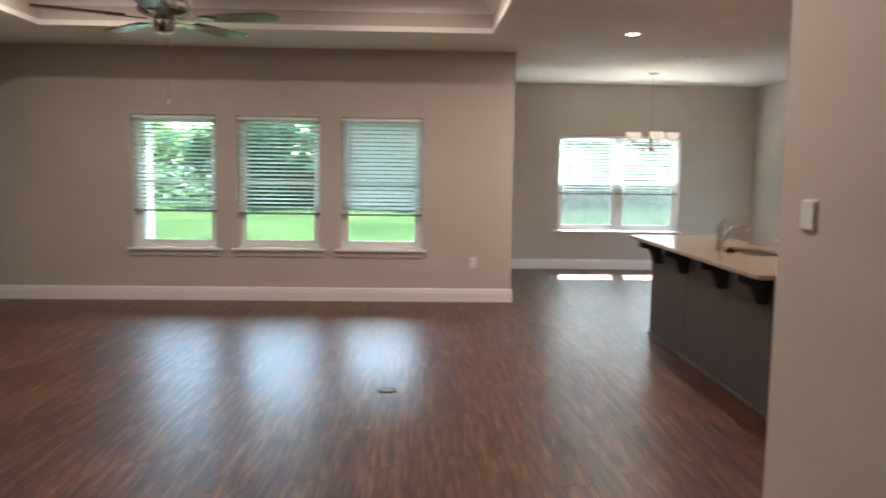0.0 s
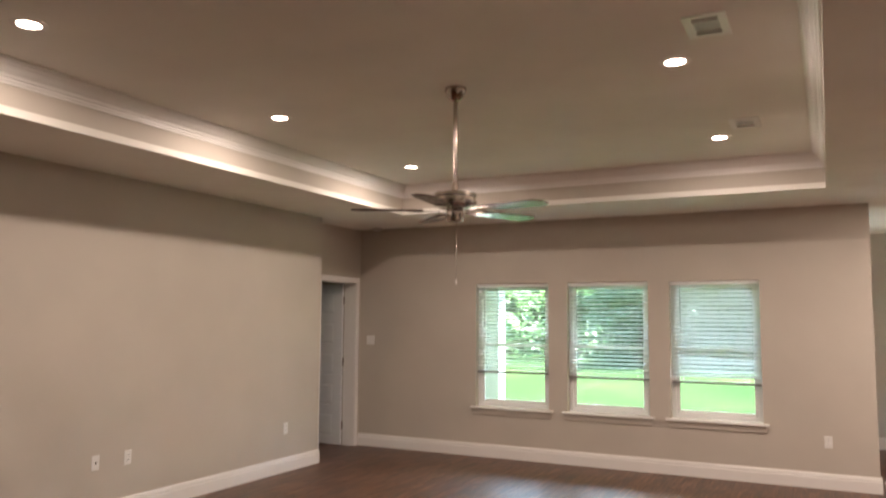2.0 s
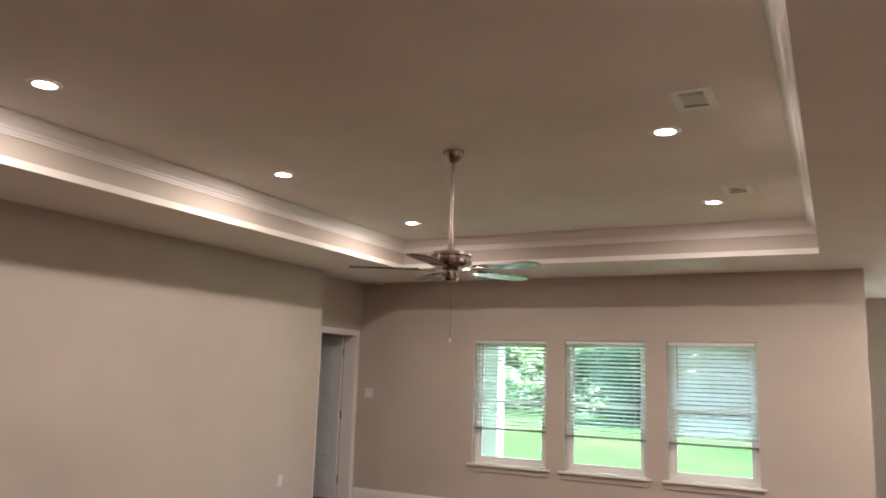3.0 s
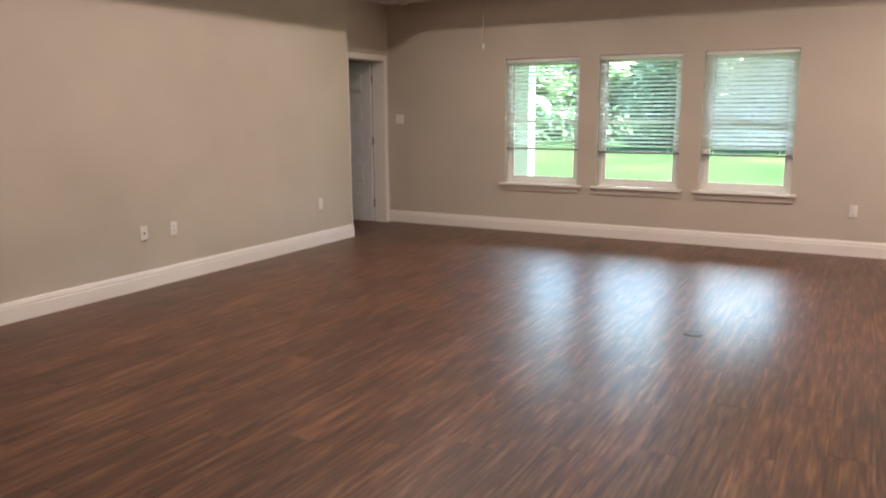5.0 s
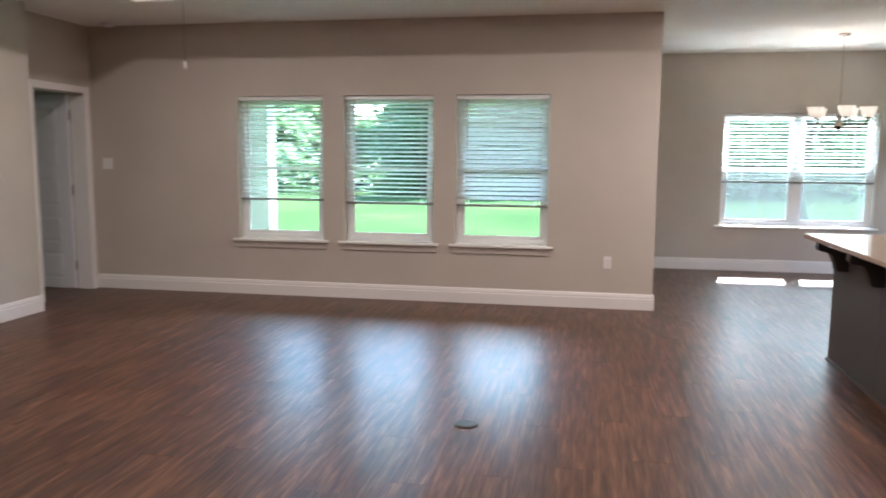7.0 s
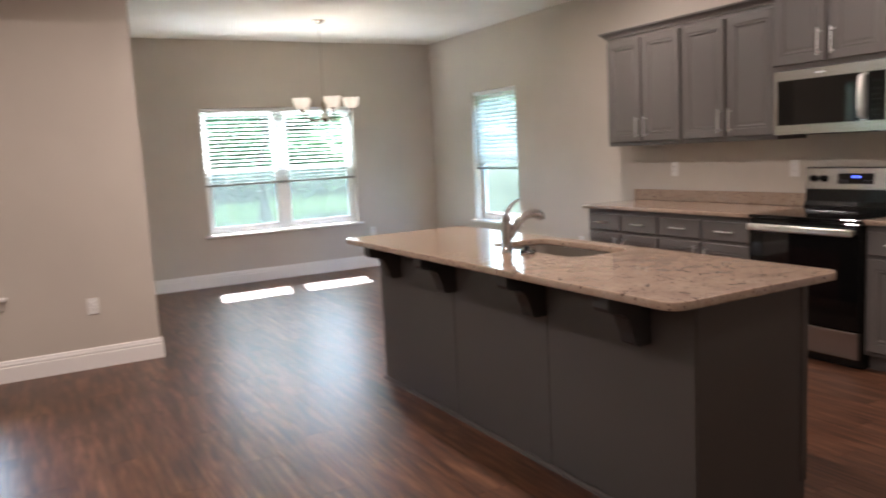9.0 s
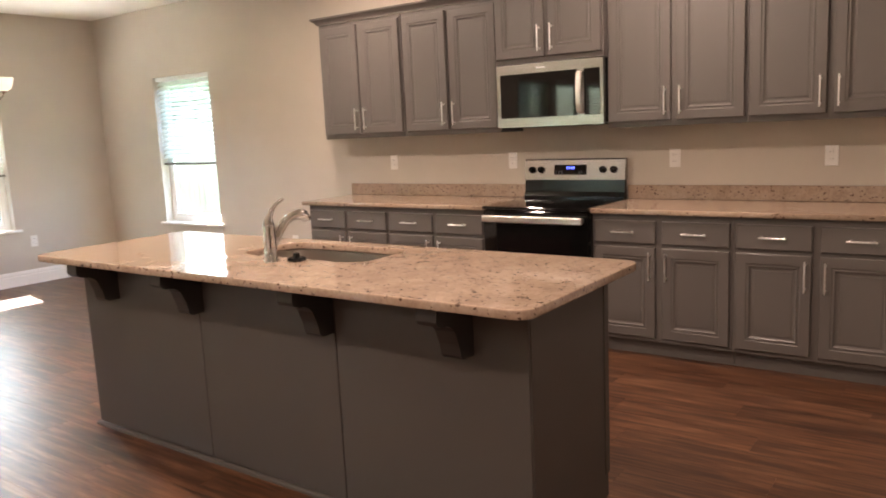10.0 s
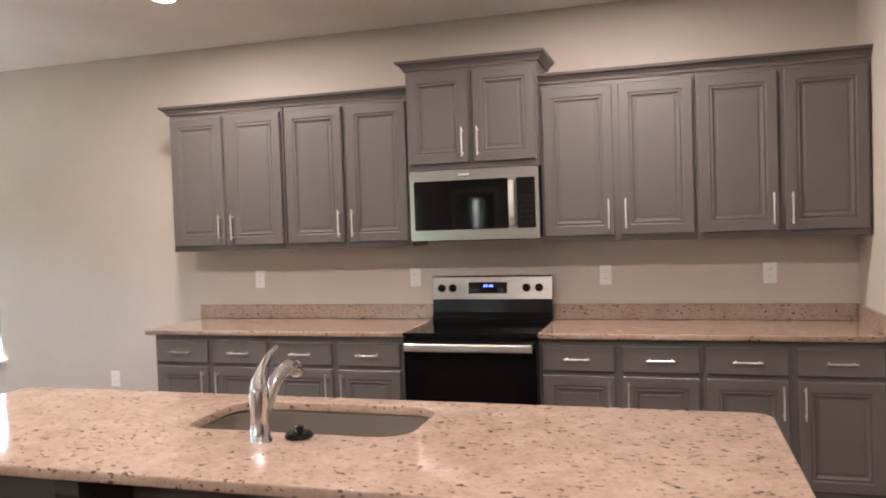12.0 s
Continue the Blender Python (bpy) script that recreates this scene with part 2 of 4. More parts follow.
def rounded(x0, y0, x1, y1, r, n=6):
    """A rectangle with round corners, as (x, y) pairs."""
    out = []
    for cx, cy, a0 in ((x1 - r, y1 - r, 0), (x0 + r, y1 - r, 90), (x0 + r, y0 + r, 180), (x1 - r, y0 + r, 270)):
        out += [(cx + r * math.cos(radians(a0 + 90 * i / n)), cy + r * math.sin(radians(a0 + 90 * i / n))) for i in range(n + 1)]
    return out


def panelled(bm, x0, z0, x1, z1, profile):
    """A panel front that faces -y: rectangles of growing inset, each at its own y; starts with the back."""
    rings = [[(x0 + i, y, z0 + i), (x1 - i, y, z0 + i), (x1 - i, y, z1 - i), (x0 + i, y, z1 - i)] for i, y in profile]
    return loft(bm, rings)


def mesh_of(name, bm, mat, smooth=False):
    bmesh.ops.recalc_face_normals(bm, faces=bm.faces)
    me = bpy.data.meshes.new(name)
    bm.to_mesh(me)
    bm.free()
    me.materials.append(mat)
    if smooth:
        me.shade_smooth()
        me.set_sharp_from_angle(angle=radians(40))
    return me


def part(name, bm, mat, parent, label="", smooth=False):
    ob = new(name, mesh_of(name, bm, mat, smooth))
    ob.parent = parent
    return tagged(ob, label)


def thing(name, label, category, m=None, group="", kind=""):
    ob = new(name)
    ob.empty_display_size = 0.05
    ob.matrix_world = m or Matrix()
    return tagged(ob, label, category, group, kind)


def setting(name, bm, mat, label, category="", smooth=False):
    return tagged(new(name, mesh_of(name, bm, mat, smooth)), label, category or name.split("_")[0], kind="structure")


def slab(name, outlines, z0, z1, bevel, mat, parent, label=""):
    """A flat slab with rounded edges from one outline and its holes."""
    cu = bpy.data.curves.new(name, "CURVE")
    cu.dimensions, cu.fill_mode = "2D", "BOTH"
    for o in outlines:
        sp = cu.splines.new("POLY")
        sp.points.add(len(o) - 1)
        for p, (x, y) in zip(sp.points, o):
            p.co = (x, y, 0, 1)
        sp.use_cyclic_u = True
    cu.extrude, cu.bevel_depth, cu.bevel_resolution, cu.offset = (z1 - z0) / 2 - bevel, bevel, 2, -bevel
    tmp = new(name, cu)
    me = bpy.data.meshes.new_from_object(tmp.evaluated_get(bpy.context.evaluated_depsgraph_get()))
    bpy.data.objects.remove(tmp)
    me.transform(Matrix.Translation((0, 0, (z0 + z1) / 2)))
    me.materials.clear()
    me.materials.append(mat)
    ob = new(name, me)
    ob.parent = parent
    return tagged(ob, label)


# ---- plan ----
CEIL_Z, TRAY_Z, T = 2.743, 3.048, 0.15
BACK_Y, LEFT_X, CORNER_X = 8.60, -4.305, 1.207
ALC_X, ALC_Y = -4.585, 7.345
DIN_Y, KIT_X = 11.51, 5.168
PAN_X, PAN_Y = 4.42, 3.70
NEAR_Y, REAR_Y = 2.39, -5.2
TRAY = (-3.33, 1.34, 0.842, 7.48)
WINS = [(-2.945, -2.034), (-1.816, -0.909), (-0.689, 0.21)]
WZ0, WZ1 = 0.575, 2.02
DWIN, DZ0, DZ1 = (2.258, 4.077), 0.575, 1.997
KWIN, KZ0, KZ1 = (9.608, 10.505), 0.56, 2.055
DOOR_Y0, DOOR_Y1, DOOR_Z = 7.71, 8.50, 2.07


def wall_boxes(axis, a0, a1, b0, b1, z1, openings=()):
    """Boxes of a wall that runs along axis from a0 to a1, with b0..b1 its thickness, round openings (a0, a1, z0, z1)."""
    bm = bmesh.new()

    def put(p, q, zlo, zhi):
        if q - p > 1e-4 and zhi - zlo > 1e-4:
            if axis == "x":
                box(bm, p, b0, zlo, q, b1, zhi)
            else:
                box(bm, b0, p, zlo, b1, q, zhi)
    at = a0
    for p, q, zlo, zhi in sorted(openings):
        put(at, p, 0, z1)
        put(p, q, 0, zlo)
        put(p, q, zhi, z1)
        at = q
    put(at, a1, 0, z1)
    return bm


W = "greige painted drywall wall"
setting("wall_north", wall_boxes("x", ALC_X - T, CORNER_X - T, BACK_Y, BACK_Y + T, CEIL_Z, [(a, b, WZ0, WZ1) for a, b in WINS]), WALL, W + " with three window openings")
setting("wall_return", wall_boxes("y", BACK_Y, DIN_Y, CORNER_X - T, CORNER_X, CEIL_Z), WALL, W + " turning into the dining area")
setting("wall_dining", wall_boxes("x", CORNER_X - T, KIT_X + T, DIN_Y, DIN_Y + T, CEIL_Z, [(*DWIN, DZ0, DZ1)]), WALL, W + " with a wide window opening")
setting("wall_kitchen", wall_boxes("y", PAN_Y - T, DIN_Y, KIT_X, KIT_X + T, CEIL_Z, [(*KWIN, KZ0, KZ1)]), WALL, W + " behind the kitchen cabinets")
setting("wall_west", wall_boxes("y", REAR_Y - T, ALC_Y, LEFT_X - T, LEFT_X, CEIL_Z), WALL, W + " with outlets, long and plain")
setting("wall_stub", wall_boxes("x", ALC_X - T, LEFT_X - T, ALC_Y - T, ALC_Y, CEIL_Z), WALL, W + " closing the door alcove")
setting("wall_alcove", wall_boxes("y", ALC_Y, BACK_Y, ALC_X - T, ALC_X, CEIL_Z, [(DOOR_Y0, DOOR_Y1, 0, DOOR_Z)]), WALL, W + " with a door opening")
setting("wall_pantry_side", wall_boxes("x", PAN_X + 0.1, KIT_X, PAN_Y - 0.1, PAN_Y, CEIL_Z), WALL, W + " at the end of the cabinets")
setting("wall_pantry_front", wall_boxes("y", NEAR_Y - 0.12, PAN_Y, PAN_X, PAN_X + 0.1, CEIL_Z, [(2.80, 3.595, 0, 2.04)]), WALL, W + " with the pantry door opening")
setting("wall_near_end", wall_boxes("x", CORNER_X + 0.12, PAN_X, NEAR_Y - 0.12, NEAR_Y, CEIL_Z), WALL, W + " closing the kitchen")
setting("wall_east", wall_boxes("y", REAR_Y, NEAR_Y, CORNER_X, CORNER_X + 0.12, CEIL_Z), WALL, W + " ending at an open corner")
# Unseen wall, set far back to cut bounce light on the north wall.
setting("wall_south", wall_boxes("x", LEFT_X, CORNER_X + 0.12, REAR_Y - T, REAR_Y, CEIL_Z), WALL, W + " out of view, set far back to cut bounce")
# the bedroom behind the open door
setting("wall_bedroom_south", wall_boxes("x", -8.2, ALC_X - T, 5.0 - T, 5.0, CEIL_Z), WALL, W + " of the room behind the door")
setting("wall_bedroom_west", wall_boxes("y", 5.0 - T, BACK_Y + T, -8.2 - T, -8.2, CEIL_Z), WALL, W + " of the room behind the door")
setting("wall_bedroom_north", wall_boxes("x", -8.2, ALC_X - T, BACK_Y, BACK_Y + T, CEIL_Z, [(-7.4, -6.4, 0.58, 2.02)]), WALL, W + " with a window opening")
setting("wall_bedroom_east", wall_boxes("y", 5.0, ALC_Y - T, ALC_X - T, ALC_X, CEIL_Z), WALL, W + " of the room behind the door")
# the pantry behind its closed door
setting("wall_pantry_back", wall_boxes("x", PAN_X + 0.1, KIT_X + T, NEAR_Y - 0.12, NEAR_Y, CEIL_Z), WALL, W + " at the back of the pantry")
setting("wall_pantry_east", wall_boxes("y", NEAR_Y, PAN_Y - T, KIT_X, KIT_X + T, CEIL_Z), WALL, W + " at the side of the pantry")

# the house's footprint, in four rectangles
FOOT = [(LEFT_X - T, REAR_Y - T, CORNER_X + 0.12, BACK_Y + T), (CORNER_X + 0.12, NEAR_Y - 0.12, KIT_X + T, DIN_Y + T), (CORNER_X - T, BACK_Y + T, CORNER_X + 0.12, DIN_Y + T), (-8.35, 5.0 - T, LEFT_X - T, BACK_Y + T)]


# ceiling: a flat sheet with the raised tray
x0, y0, x1, y1 = TRAY
bm = bmesh.new()
X0, Y0, X1, Y1 = -8.4, REAR_Y - T, KIT_X + T, DIN_Y + T
box(bm, X0, Y0, CEIL_Z, X1, y0, CEIL_Z + 0.05)
box(bm, X0, y1, CEIL_Z, X1, Y1, CEIL_Z + 0.05)
box(bm, X0, y0, CEIL_Z, x0, y1, CEIL_Z + 0.05)
box(bm, x1, y0, CEIL_Z, X1, y1, CEIL_Z + 0.05)
setting("ceiling", bm, CEIL, "pale greige painted drywall ceiling with fine texture")
bm = bmesh.new()
box(bm, x0 - 0.1, y0 - 0.1, TRAY_Z, x1 + 0.1, y1 + 0.1, TRAY_Z + 0.05)
setting("ceiling_tray", bm, CEIL, "raised tray ceiling in pale greige paint", "ceiling")
bm = bmesh.new()
for a in ((x0 - 0.1, y0 - 0.1, x1 + 0.1, y0), (x0 - 0.1, y1, x1 + 0.1, y1 + 0.1), (x0 - 0.1, y0, x0, y1), (x1, y0, x1 + 0.1, y1)):
    box(bm, a[0], a[1], CEIL_Z + 0.05, a[2], a[3], TRAY_Z)
setting("ceiling_tray_side", bm, WALL, "greige vertical sides of the tray ceiling", "ceiling")
# outer roof keeps the sky out above the tray
setting("roof", box(bmesh.new(), X0 - 0.45, Y0 - 0.4, TRAY_Z + 0.12, X1 + 0.45, Y1 + 0.5, TRAY_Z + 0.22), ROOFING, "plain house roof with shallow eaves")

# crown moulding round the tray
CROWN = [(0, 0), (0.096, 0), (0.096, -0.014), (0.080, -0.020), (0.078, -0.028), (0.066, -0.038), (0.050, -0.060), (0.030, -0.076), (0.026, -0.092), (0.018, -0.096), (0.016, -0.112), (0.010, -0.116), (0.010, -0.128), (0, -0.128)]


def mitred(bm, corners, profile, z, inward=True):
    """A moulding of (offset, drop) pairs that runs round a rectangle, mitred."""
    cx0, cy0, cx1, cy1 = corners
    rings = []
    for sx, sy in ((0, 0), (1, 0), (1, 1), (0, 1)):
        rings.append([((cx0 + o) if not sx else (cx1 - o), (cy0 + o) if not sy else (cy1 - o), z + d) for o, d in profile])
    made = [[bm.verts.new(p) for p in r] for r in rings]
    n = len(profile)
    for k in range(4):
        a, b = made[k], made[(k + 1) % 4]
        for i in range(n):
            bm.faces.new((a[i], a[(i + 1) % n], b[(i + 1) % n], b[i]))
    return bm


setting("trim_crown", mitred(bmesh.new(), TRAY, CROWN, TRAY_Z - 0.001), TRIM, "white stepped crown moulding round the tray", "crown moulding")

# baseboards
BASE = [(0, 0), (0.018, 0), (0.018, 0.100), (0.0165, 0.104), (0.0105, 0.106), (0.0105, 0.111), (0.014, 0.113), (0.0135, 0.124), (0.010, 0.132), (0.0095, 0.141), (0.006, 0.147), (0, 0.149)]


def baseboard(name, axis, a, b, at, side, label="white moulded baseboard along the wall"):
    bm = bmesh.new()
    if axis == "x":
        prism(bm, [(at + side * o, z) for o, z in BASE], "x", a, b)
    else:
        prism(bm, [(at + side * o, z) for o, z in BASE], "y", a, b)
    setting(name, bm, TRIM, label, "baseboard")


baseboard("baseboard_north", "x", ALC_X, CORNER_X + 0.016, BACK_Y, -1)
baseboard("baseboard_return", "y", BACK_Y, DIN_Y, CORNER_X, 1)
baseboard("baseboard_dining", "x", CORNER_X + 0.016, KIT_X, DIN_Y, -1)
baseboard("baseboard_kitchen", "y", 7.82, DIN_Y - 0.016, KIT_X, -1)
baseboard("baseboard_west", "y", REAR_Y, ALC_Y + 0.016, LEFT_X, 1)
baseboard("baseboard_stub", "x", ALC_X, LEFT_X, ALC_Y, 1)
baseboard("baseboard_east", "y", REAR_Y, NEAR_Y + 0.016, CORNER_X, -1)
baseboard("baseboard_near_end", "x", CORNER_X, PAN_X, NEAR_Y, 1)
baseboard("baseboard_pantry", "y", 3.655, PAN_Y + 0.016, PAN_X, -1)

# ---- windows ----
FR = 0.045


def sash(bm, a0, z0, a1, z1, y, w=0.038, d=0.03):
    box(bm, a0, y, z0, a0 + w, y + d, z1, 0.004)
    box(bm, a1 - w, y, z0, a1, y + d, z1, 0.004)
    box(bm, a0 + w, y, z0, a1 - w, y + d, z0 + w, 0.004)
    box(bm, a0 + w, y, z1 - w, a1 - w, y + d, z1, 0.004)


def window(name, label, m, width, height, units=1, inner_apron=True, screened=False):
    """A single-hung window: local x across, y outward from the wall face, z up from the opening's foot."""
    ob = thing(name, label, "window", m, kind="structure")
    fr = bmesh.new()
    box(fr, 0, 0.085, 0, FR, T - 0.005, height, 0.004)
    box(fr, width - FR, 0.085, 0, width, T - 0.005, height, 0.004)
    box(fr, FR, 0.085, height - FR, width - FR, T - 0.005, height, 0.004)
    box(fr, FR, 0.085, 0.006, width - FR, T - 0.005, FR + 0.006, 0.004)
    for k in range(1, units):
        box(fr, width * k / units - 0.05, 0.083, FR + 0.006, width * k / units + 0.05, T - 0.007, height - FR, 0.004)
    part("window_frame", fr, VINYL, ob)
    for k in range(units):
        a0 = FR if k == 0 else width * k / units + 0.05
        a1 = width - FR if k == units - 1 else width * (k + 1) / units - 0.05
        mid = height * 0.5
        for nm, z0, z1, y in (("lower_sash", FR + 0.006, mid + 0.02, 0.09), ("upper_sash", mid - 0.02, height - FR, 0.118)):
            bm = bmesh.new()
            sash(bm, a0, z0, a1, z1, y, 0.036, 0.024)
            s = part(nm, bm, VINYL, ob)
            g = part("pane", boxed(a0 + 0.036, y + 0.010, z0 + 0.036, a1 - 0.036, y + 0.014, z1 - 0.036), PANE, s, "clear window glass")
            g.visible_shadow = False
            if nm == "lower_sash" and screened:
                part("insect_screen", boxed(a0 + 0.01, T - 0.0045, FR, a1 - 0.01, T - 0.0035, mid), SCREEN, ob, "fine grey insect screen")
    st = bmesh.new()
    box(st, -0.055, -0.045, -0.02, width + 0.055, 0.0, 0.004, 0.006, 2)
    box(st, 0.001, -0.002, -0.02, width - 0.001, 0.085, 0.004)
    part("window_sill", st, TRIM, ob, "white painted window stool")
    if inner_apron:
        part("apron", boxed(-0.03, -0.016, -0.085, width + 0.03, -0.001, -0.021, bevel=0.004), WALL, ob, "painted apron board under the sill")
    return ob


def slat_mesh(width):
    bm = bmesh.new()
    prof = [(-0.025, 0), (-0.012, 0.0022), (0.0, 0.003), (0.012, 0.0022), (0.025, 0), (0.012, -0.0002), (0, 0.0006), (-0.012, -0.0002)]
    prism(bm, prof, "x", 0.012, width - 0.012)
    return mesh_of("slat", bm, SLAT)


def blind(label, m, width, height, drop, tilt, wand=0.5, group=""):
    """A horizontal blind in the reveal: local frame as the window's; drop is the hang below the head."""
    ob = thing("window_blind", label, "blind", m @ Matrix.Translation((0, 0, height)), group)
    part("headrail", boxed(0.006, 0.02, -0.042, width - 0.006, 0.07, -0.003, bevel=0.004), VINYL, ob)
    me = slat_mesh(width)
    n = int((drop - 0.073) / 0.0437)
    for i in range(n):
        s = new("slat", me)
        s.parent = ob
        s.matrix_local = pose(0, 0.046, -0.068 - i * 0.0437, tilt + random.uniform(-1.5, 1.5), random.uniform(-0.12, 0.12), 0)
    part("bottom_rail", boxed(0.010, 0.026, -drop - 0.012, width - 0.010, 0.068, -drop + 0.012, bevel=0.004), RAIL, ob, "bottom rail coloured dark as if backlit")
    for f in (0.14, 0.86):
        cord = bmesh.new()
        tube(cord, [(width * f, 0.018, -0.05), (width * f, 0.018, -drop)], 0.0012, 5)
        tube(cord, [(width * f, 0.073, -0.05), (width * f, 0.073, -drop)], 0.0012, 5)
        part("ladder_cord", cord, VINYL, ob)
    if wand:
        bm = bmesh.new()
        tube(bm, [(0.11, 0.014, -0.05), (0.11, 0.012, -wand)], 0.0035, 8)
        part("wand", bm, material("smoky wand plastic", (0.18, 0.18, 0.17), 0.3), ob, "thin smoky tilt wand")
    return ob


for i, ((a, b), drop, tilt) in enumerate(zip(WINS, (1.035, 1.055, 1.06), (-18, -21, -46))):
    place = pose(a, BACK_Y, WZ0)
    window(f"window_{i + 1}", "white single-hung vinyl window with a deep sill", place, b - a, WZ1 - WZ0)
    blind(("white slatted blind lowered to three quarters, slats open", "white slatted blind lowered to three quarters, slats slightly tilted", "white slatted blind lowered to three quarters, slats half closed")[i], place, b - a, WZ1 - WZ0, drop, tilt, group="living room blinds")
place = pose(DWIN[0], DIN_Y, DZ0)
window("window_4", "wide white double window with a centre post", place, DWIN[1] - DWIN[0], DZ1 - DZ0, 2, False, True)
blind("wide white slatted blind half lowered, slats open", place, DWIN[1] - DWIN[0], DZ1 - DZ0, 0.86, -8, 0)
place = pose(KIT_X, KWIN[1], KZ0, 0, 0, -90)
window("window_5", "white single-hung vinyl window beside the cabinets", place, KWIN[1] - KWIN[0], KZ1 - KZ0)
blind("white slatted blind lowered past half, slats tilted", place, KWIN[1] - KWIN[0], KZ1 - KZ0, 0.885, 48, 0)


# ---- doors ----
def casing(bm, w, h, y, cw=0.07, d=0.018):
    box(bm, -cw, y - d, 0, 0, y, h + cw, 0.004)
    box(bm, w, y - d, 0, w + cw, y, h + cw, 0.004)
    box(bm, 0, y - d, h, w, y, h + cw, 0.004)


def door_leaf(bm, w, h):
    """A five-panel leaf, hinge edge at x = 0, facing -y and +y."""
    box(bm, 0, 0.008, 0.008, w, 0.028, h)
    rail, stile = 0.105, 0.11
    ph = (h - 0.008 - rail * 6) / 5
    for face, s in ((0.008, -1), (0.028, 1)):
        y = sorted((face, face + s * 0.008))
        box(bm, 0, y[0], 0.008, stile, y[1], h)
        box(bm, w - stile, y[0], 0.008, w, y[1], h)
        for k in range(6):
            z = 0.008 + k * (ph + rail)
            box(bm, stile, y[0], z, w - stile, y[1], z + rail)
        for k in range(5):
            z = 0.008 + rail + k * (ph + rail)
            prof = [(0.012, face), (0.020, face + s * 0.001), (0.040, face + s * 0.006), (0.046, face + s * 0.006)]
            panelled(bm, stile, z, w - stile, z + ph, prof)
    return bm


# bedroom door, open into the room behind; local x along +y, y through the wall
dw, dh = DOOR_Y1 - DOOR_Y0 - 0.04, DOOR_Z - 0.02
d1 = thing("door_1", "white five-panel door standing open into the next room", "door", pose(ALC_X, DOOR_Y0 + 0.02, 0, 0, 0, 90), kind="structure")
bm = bmesh.new()
casing(bm, dw, dh, 0)
casing(bm, dw, dh, T + 0.018)
part("casing", bm, TRIM, d1)
bm = bmesh.new()
box(bm, -0.02, 0.001, 0, 0, T - 0.001, dh + 0.02)
box(bm, dw, 0.001, 0, dw + 0.02, T - 0.001, dh + 0.02)
box(bm, 0, 0.001, dh, dw, T - 0.001, dh + 0.02)
part("jamb", bm, TRIM, d1)
leaf = part("leaf", door_leaf(bmesh.new(), dw - 0.012, dh - 0.01), DOOR, d1, "white door leaf with five raised panels")
leaf.matrix_local = pose(dw - 0.003, T + 0.024, 0, 0, 0, 89)
for z in (0.25, 1.05, 1.83):
    bm = bmesh.new()
    tube(bm, [(dw - 0.014, T + 0.014, z - 0.05), (dw - 0.014, T + 0.014, z + 0.05)], 0.0105, 10)
    box(bm, dw - 0.014, T + 0.012, z - 0.045, dw - 0.001, T + 0.016, z + 0.045)
    part("hinge", bm, NICKEL, d1, "satin nickel hinge")
# pantry door, closed; local x along -y
pw, ph_ = 0.755, 2.02
d2 = thing("door_2", "white five-panel pantry door, closed, with a nickel knob", "door", pose(PAN_X, 3.595 - 0.02, 0, 0, 0, -90), kind="structure")
bm = bmesh.new()
casing(bm, pw, ph_, 0, 0.075)
part("casing", bm, TRIM, d2)
bm = bmesh.new()
box(bm, -0.02, 0.001, 0, 0, 0.099, ph_ + 0.02)
box(bm, pw, 0.001, 0, pw + 0.02, 0.099, ph_ + 0.02)
box(bm, 0, 0.001, ph_, pw, 0.099, ph_ + 0.02)
part("jamb", bm, TRIM, d2)
leaf = part("leaf", door_leaf(bmesh.new(), pw - 0.006, ph_ - 0.004), DOOR, d2)
leaf.matrix_local = pose(0.003, 0.012, 0)
knob = bmesh.new()
tube(knob, [(0.062, 0.0, 0.92), (0.062, -0.012, 0.92), (0.062, -0.013, 0.92), (0.062, -0.035, 0.92), (0.062, -0.045, 0.92), (0.062, -0.06, 0.92), (0.062, -0.066, 0.92)], [0.03, 0.03, 0.011, 0.011, 0.026, 0.026, 0.012], 16)
part("knob", knob, NICKEL, leaf, "satin nickel knob", smooth=True)


# ---- plates ----
def outlet(label, m, group="wall outlets"):
    ob = thing("wall_outlet", label, "outlet", m, group)
    part("plate", boxed(-0.036, -0.006, -0.058, 0.036, 0, 0.058, bevel=0.003, segments=2), PLATE, ob)
    for z in (-0.02, 0.02):
        r = part("socket", boxed(-0.017, -0.009, z - 0.014, 0.017, -0.005, z + 0.014, bevel=0.002), PLATE, ob)
        s = bmesh.new()
        for x in (-0.007, 0.007):
            box(s, x - 0.001, -0.0094, z - 0.004, x + 0.001, -0.0088, z + 0.006)
        part("slot", s, DARK, r)
    return ob


def switch(label, m, gangs=1):
    ob = thing("light_switch", label, "switch", m, "light switches")
    w = 0.036 + 0.023 * (gangs - 1)
    part("plate", boxed(-w, -0.006, -0.058, w, 0, 0.058, bevel=0.003, segments=2), PLATE, ob)
    for k in range(gangs):
        x = (k - (gangs - 1) / 2) * 0.046
        part("rocker", boxed(x - 0.016, -0.010, -0.033, x + 0.016, -0.005, 0.033, bevel=0.003), PLATE, ob)
    return ob


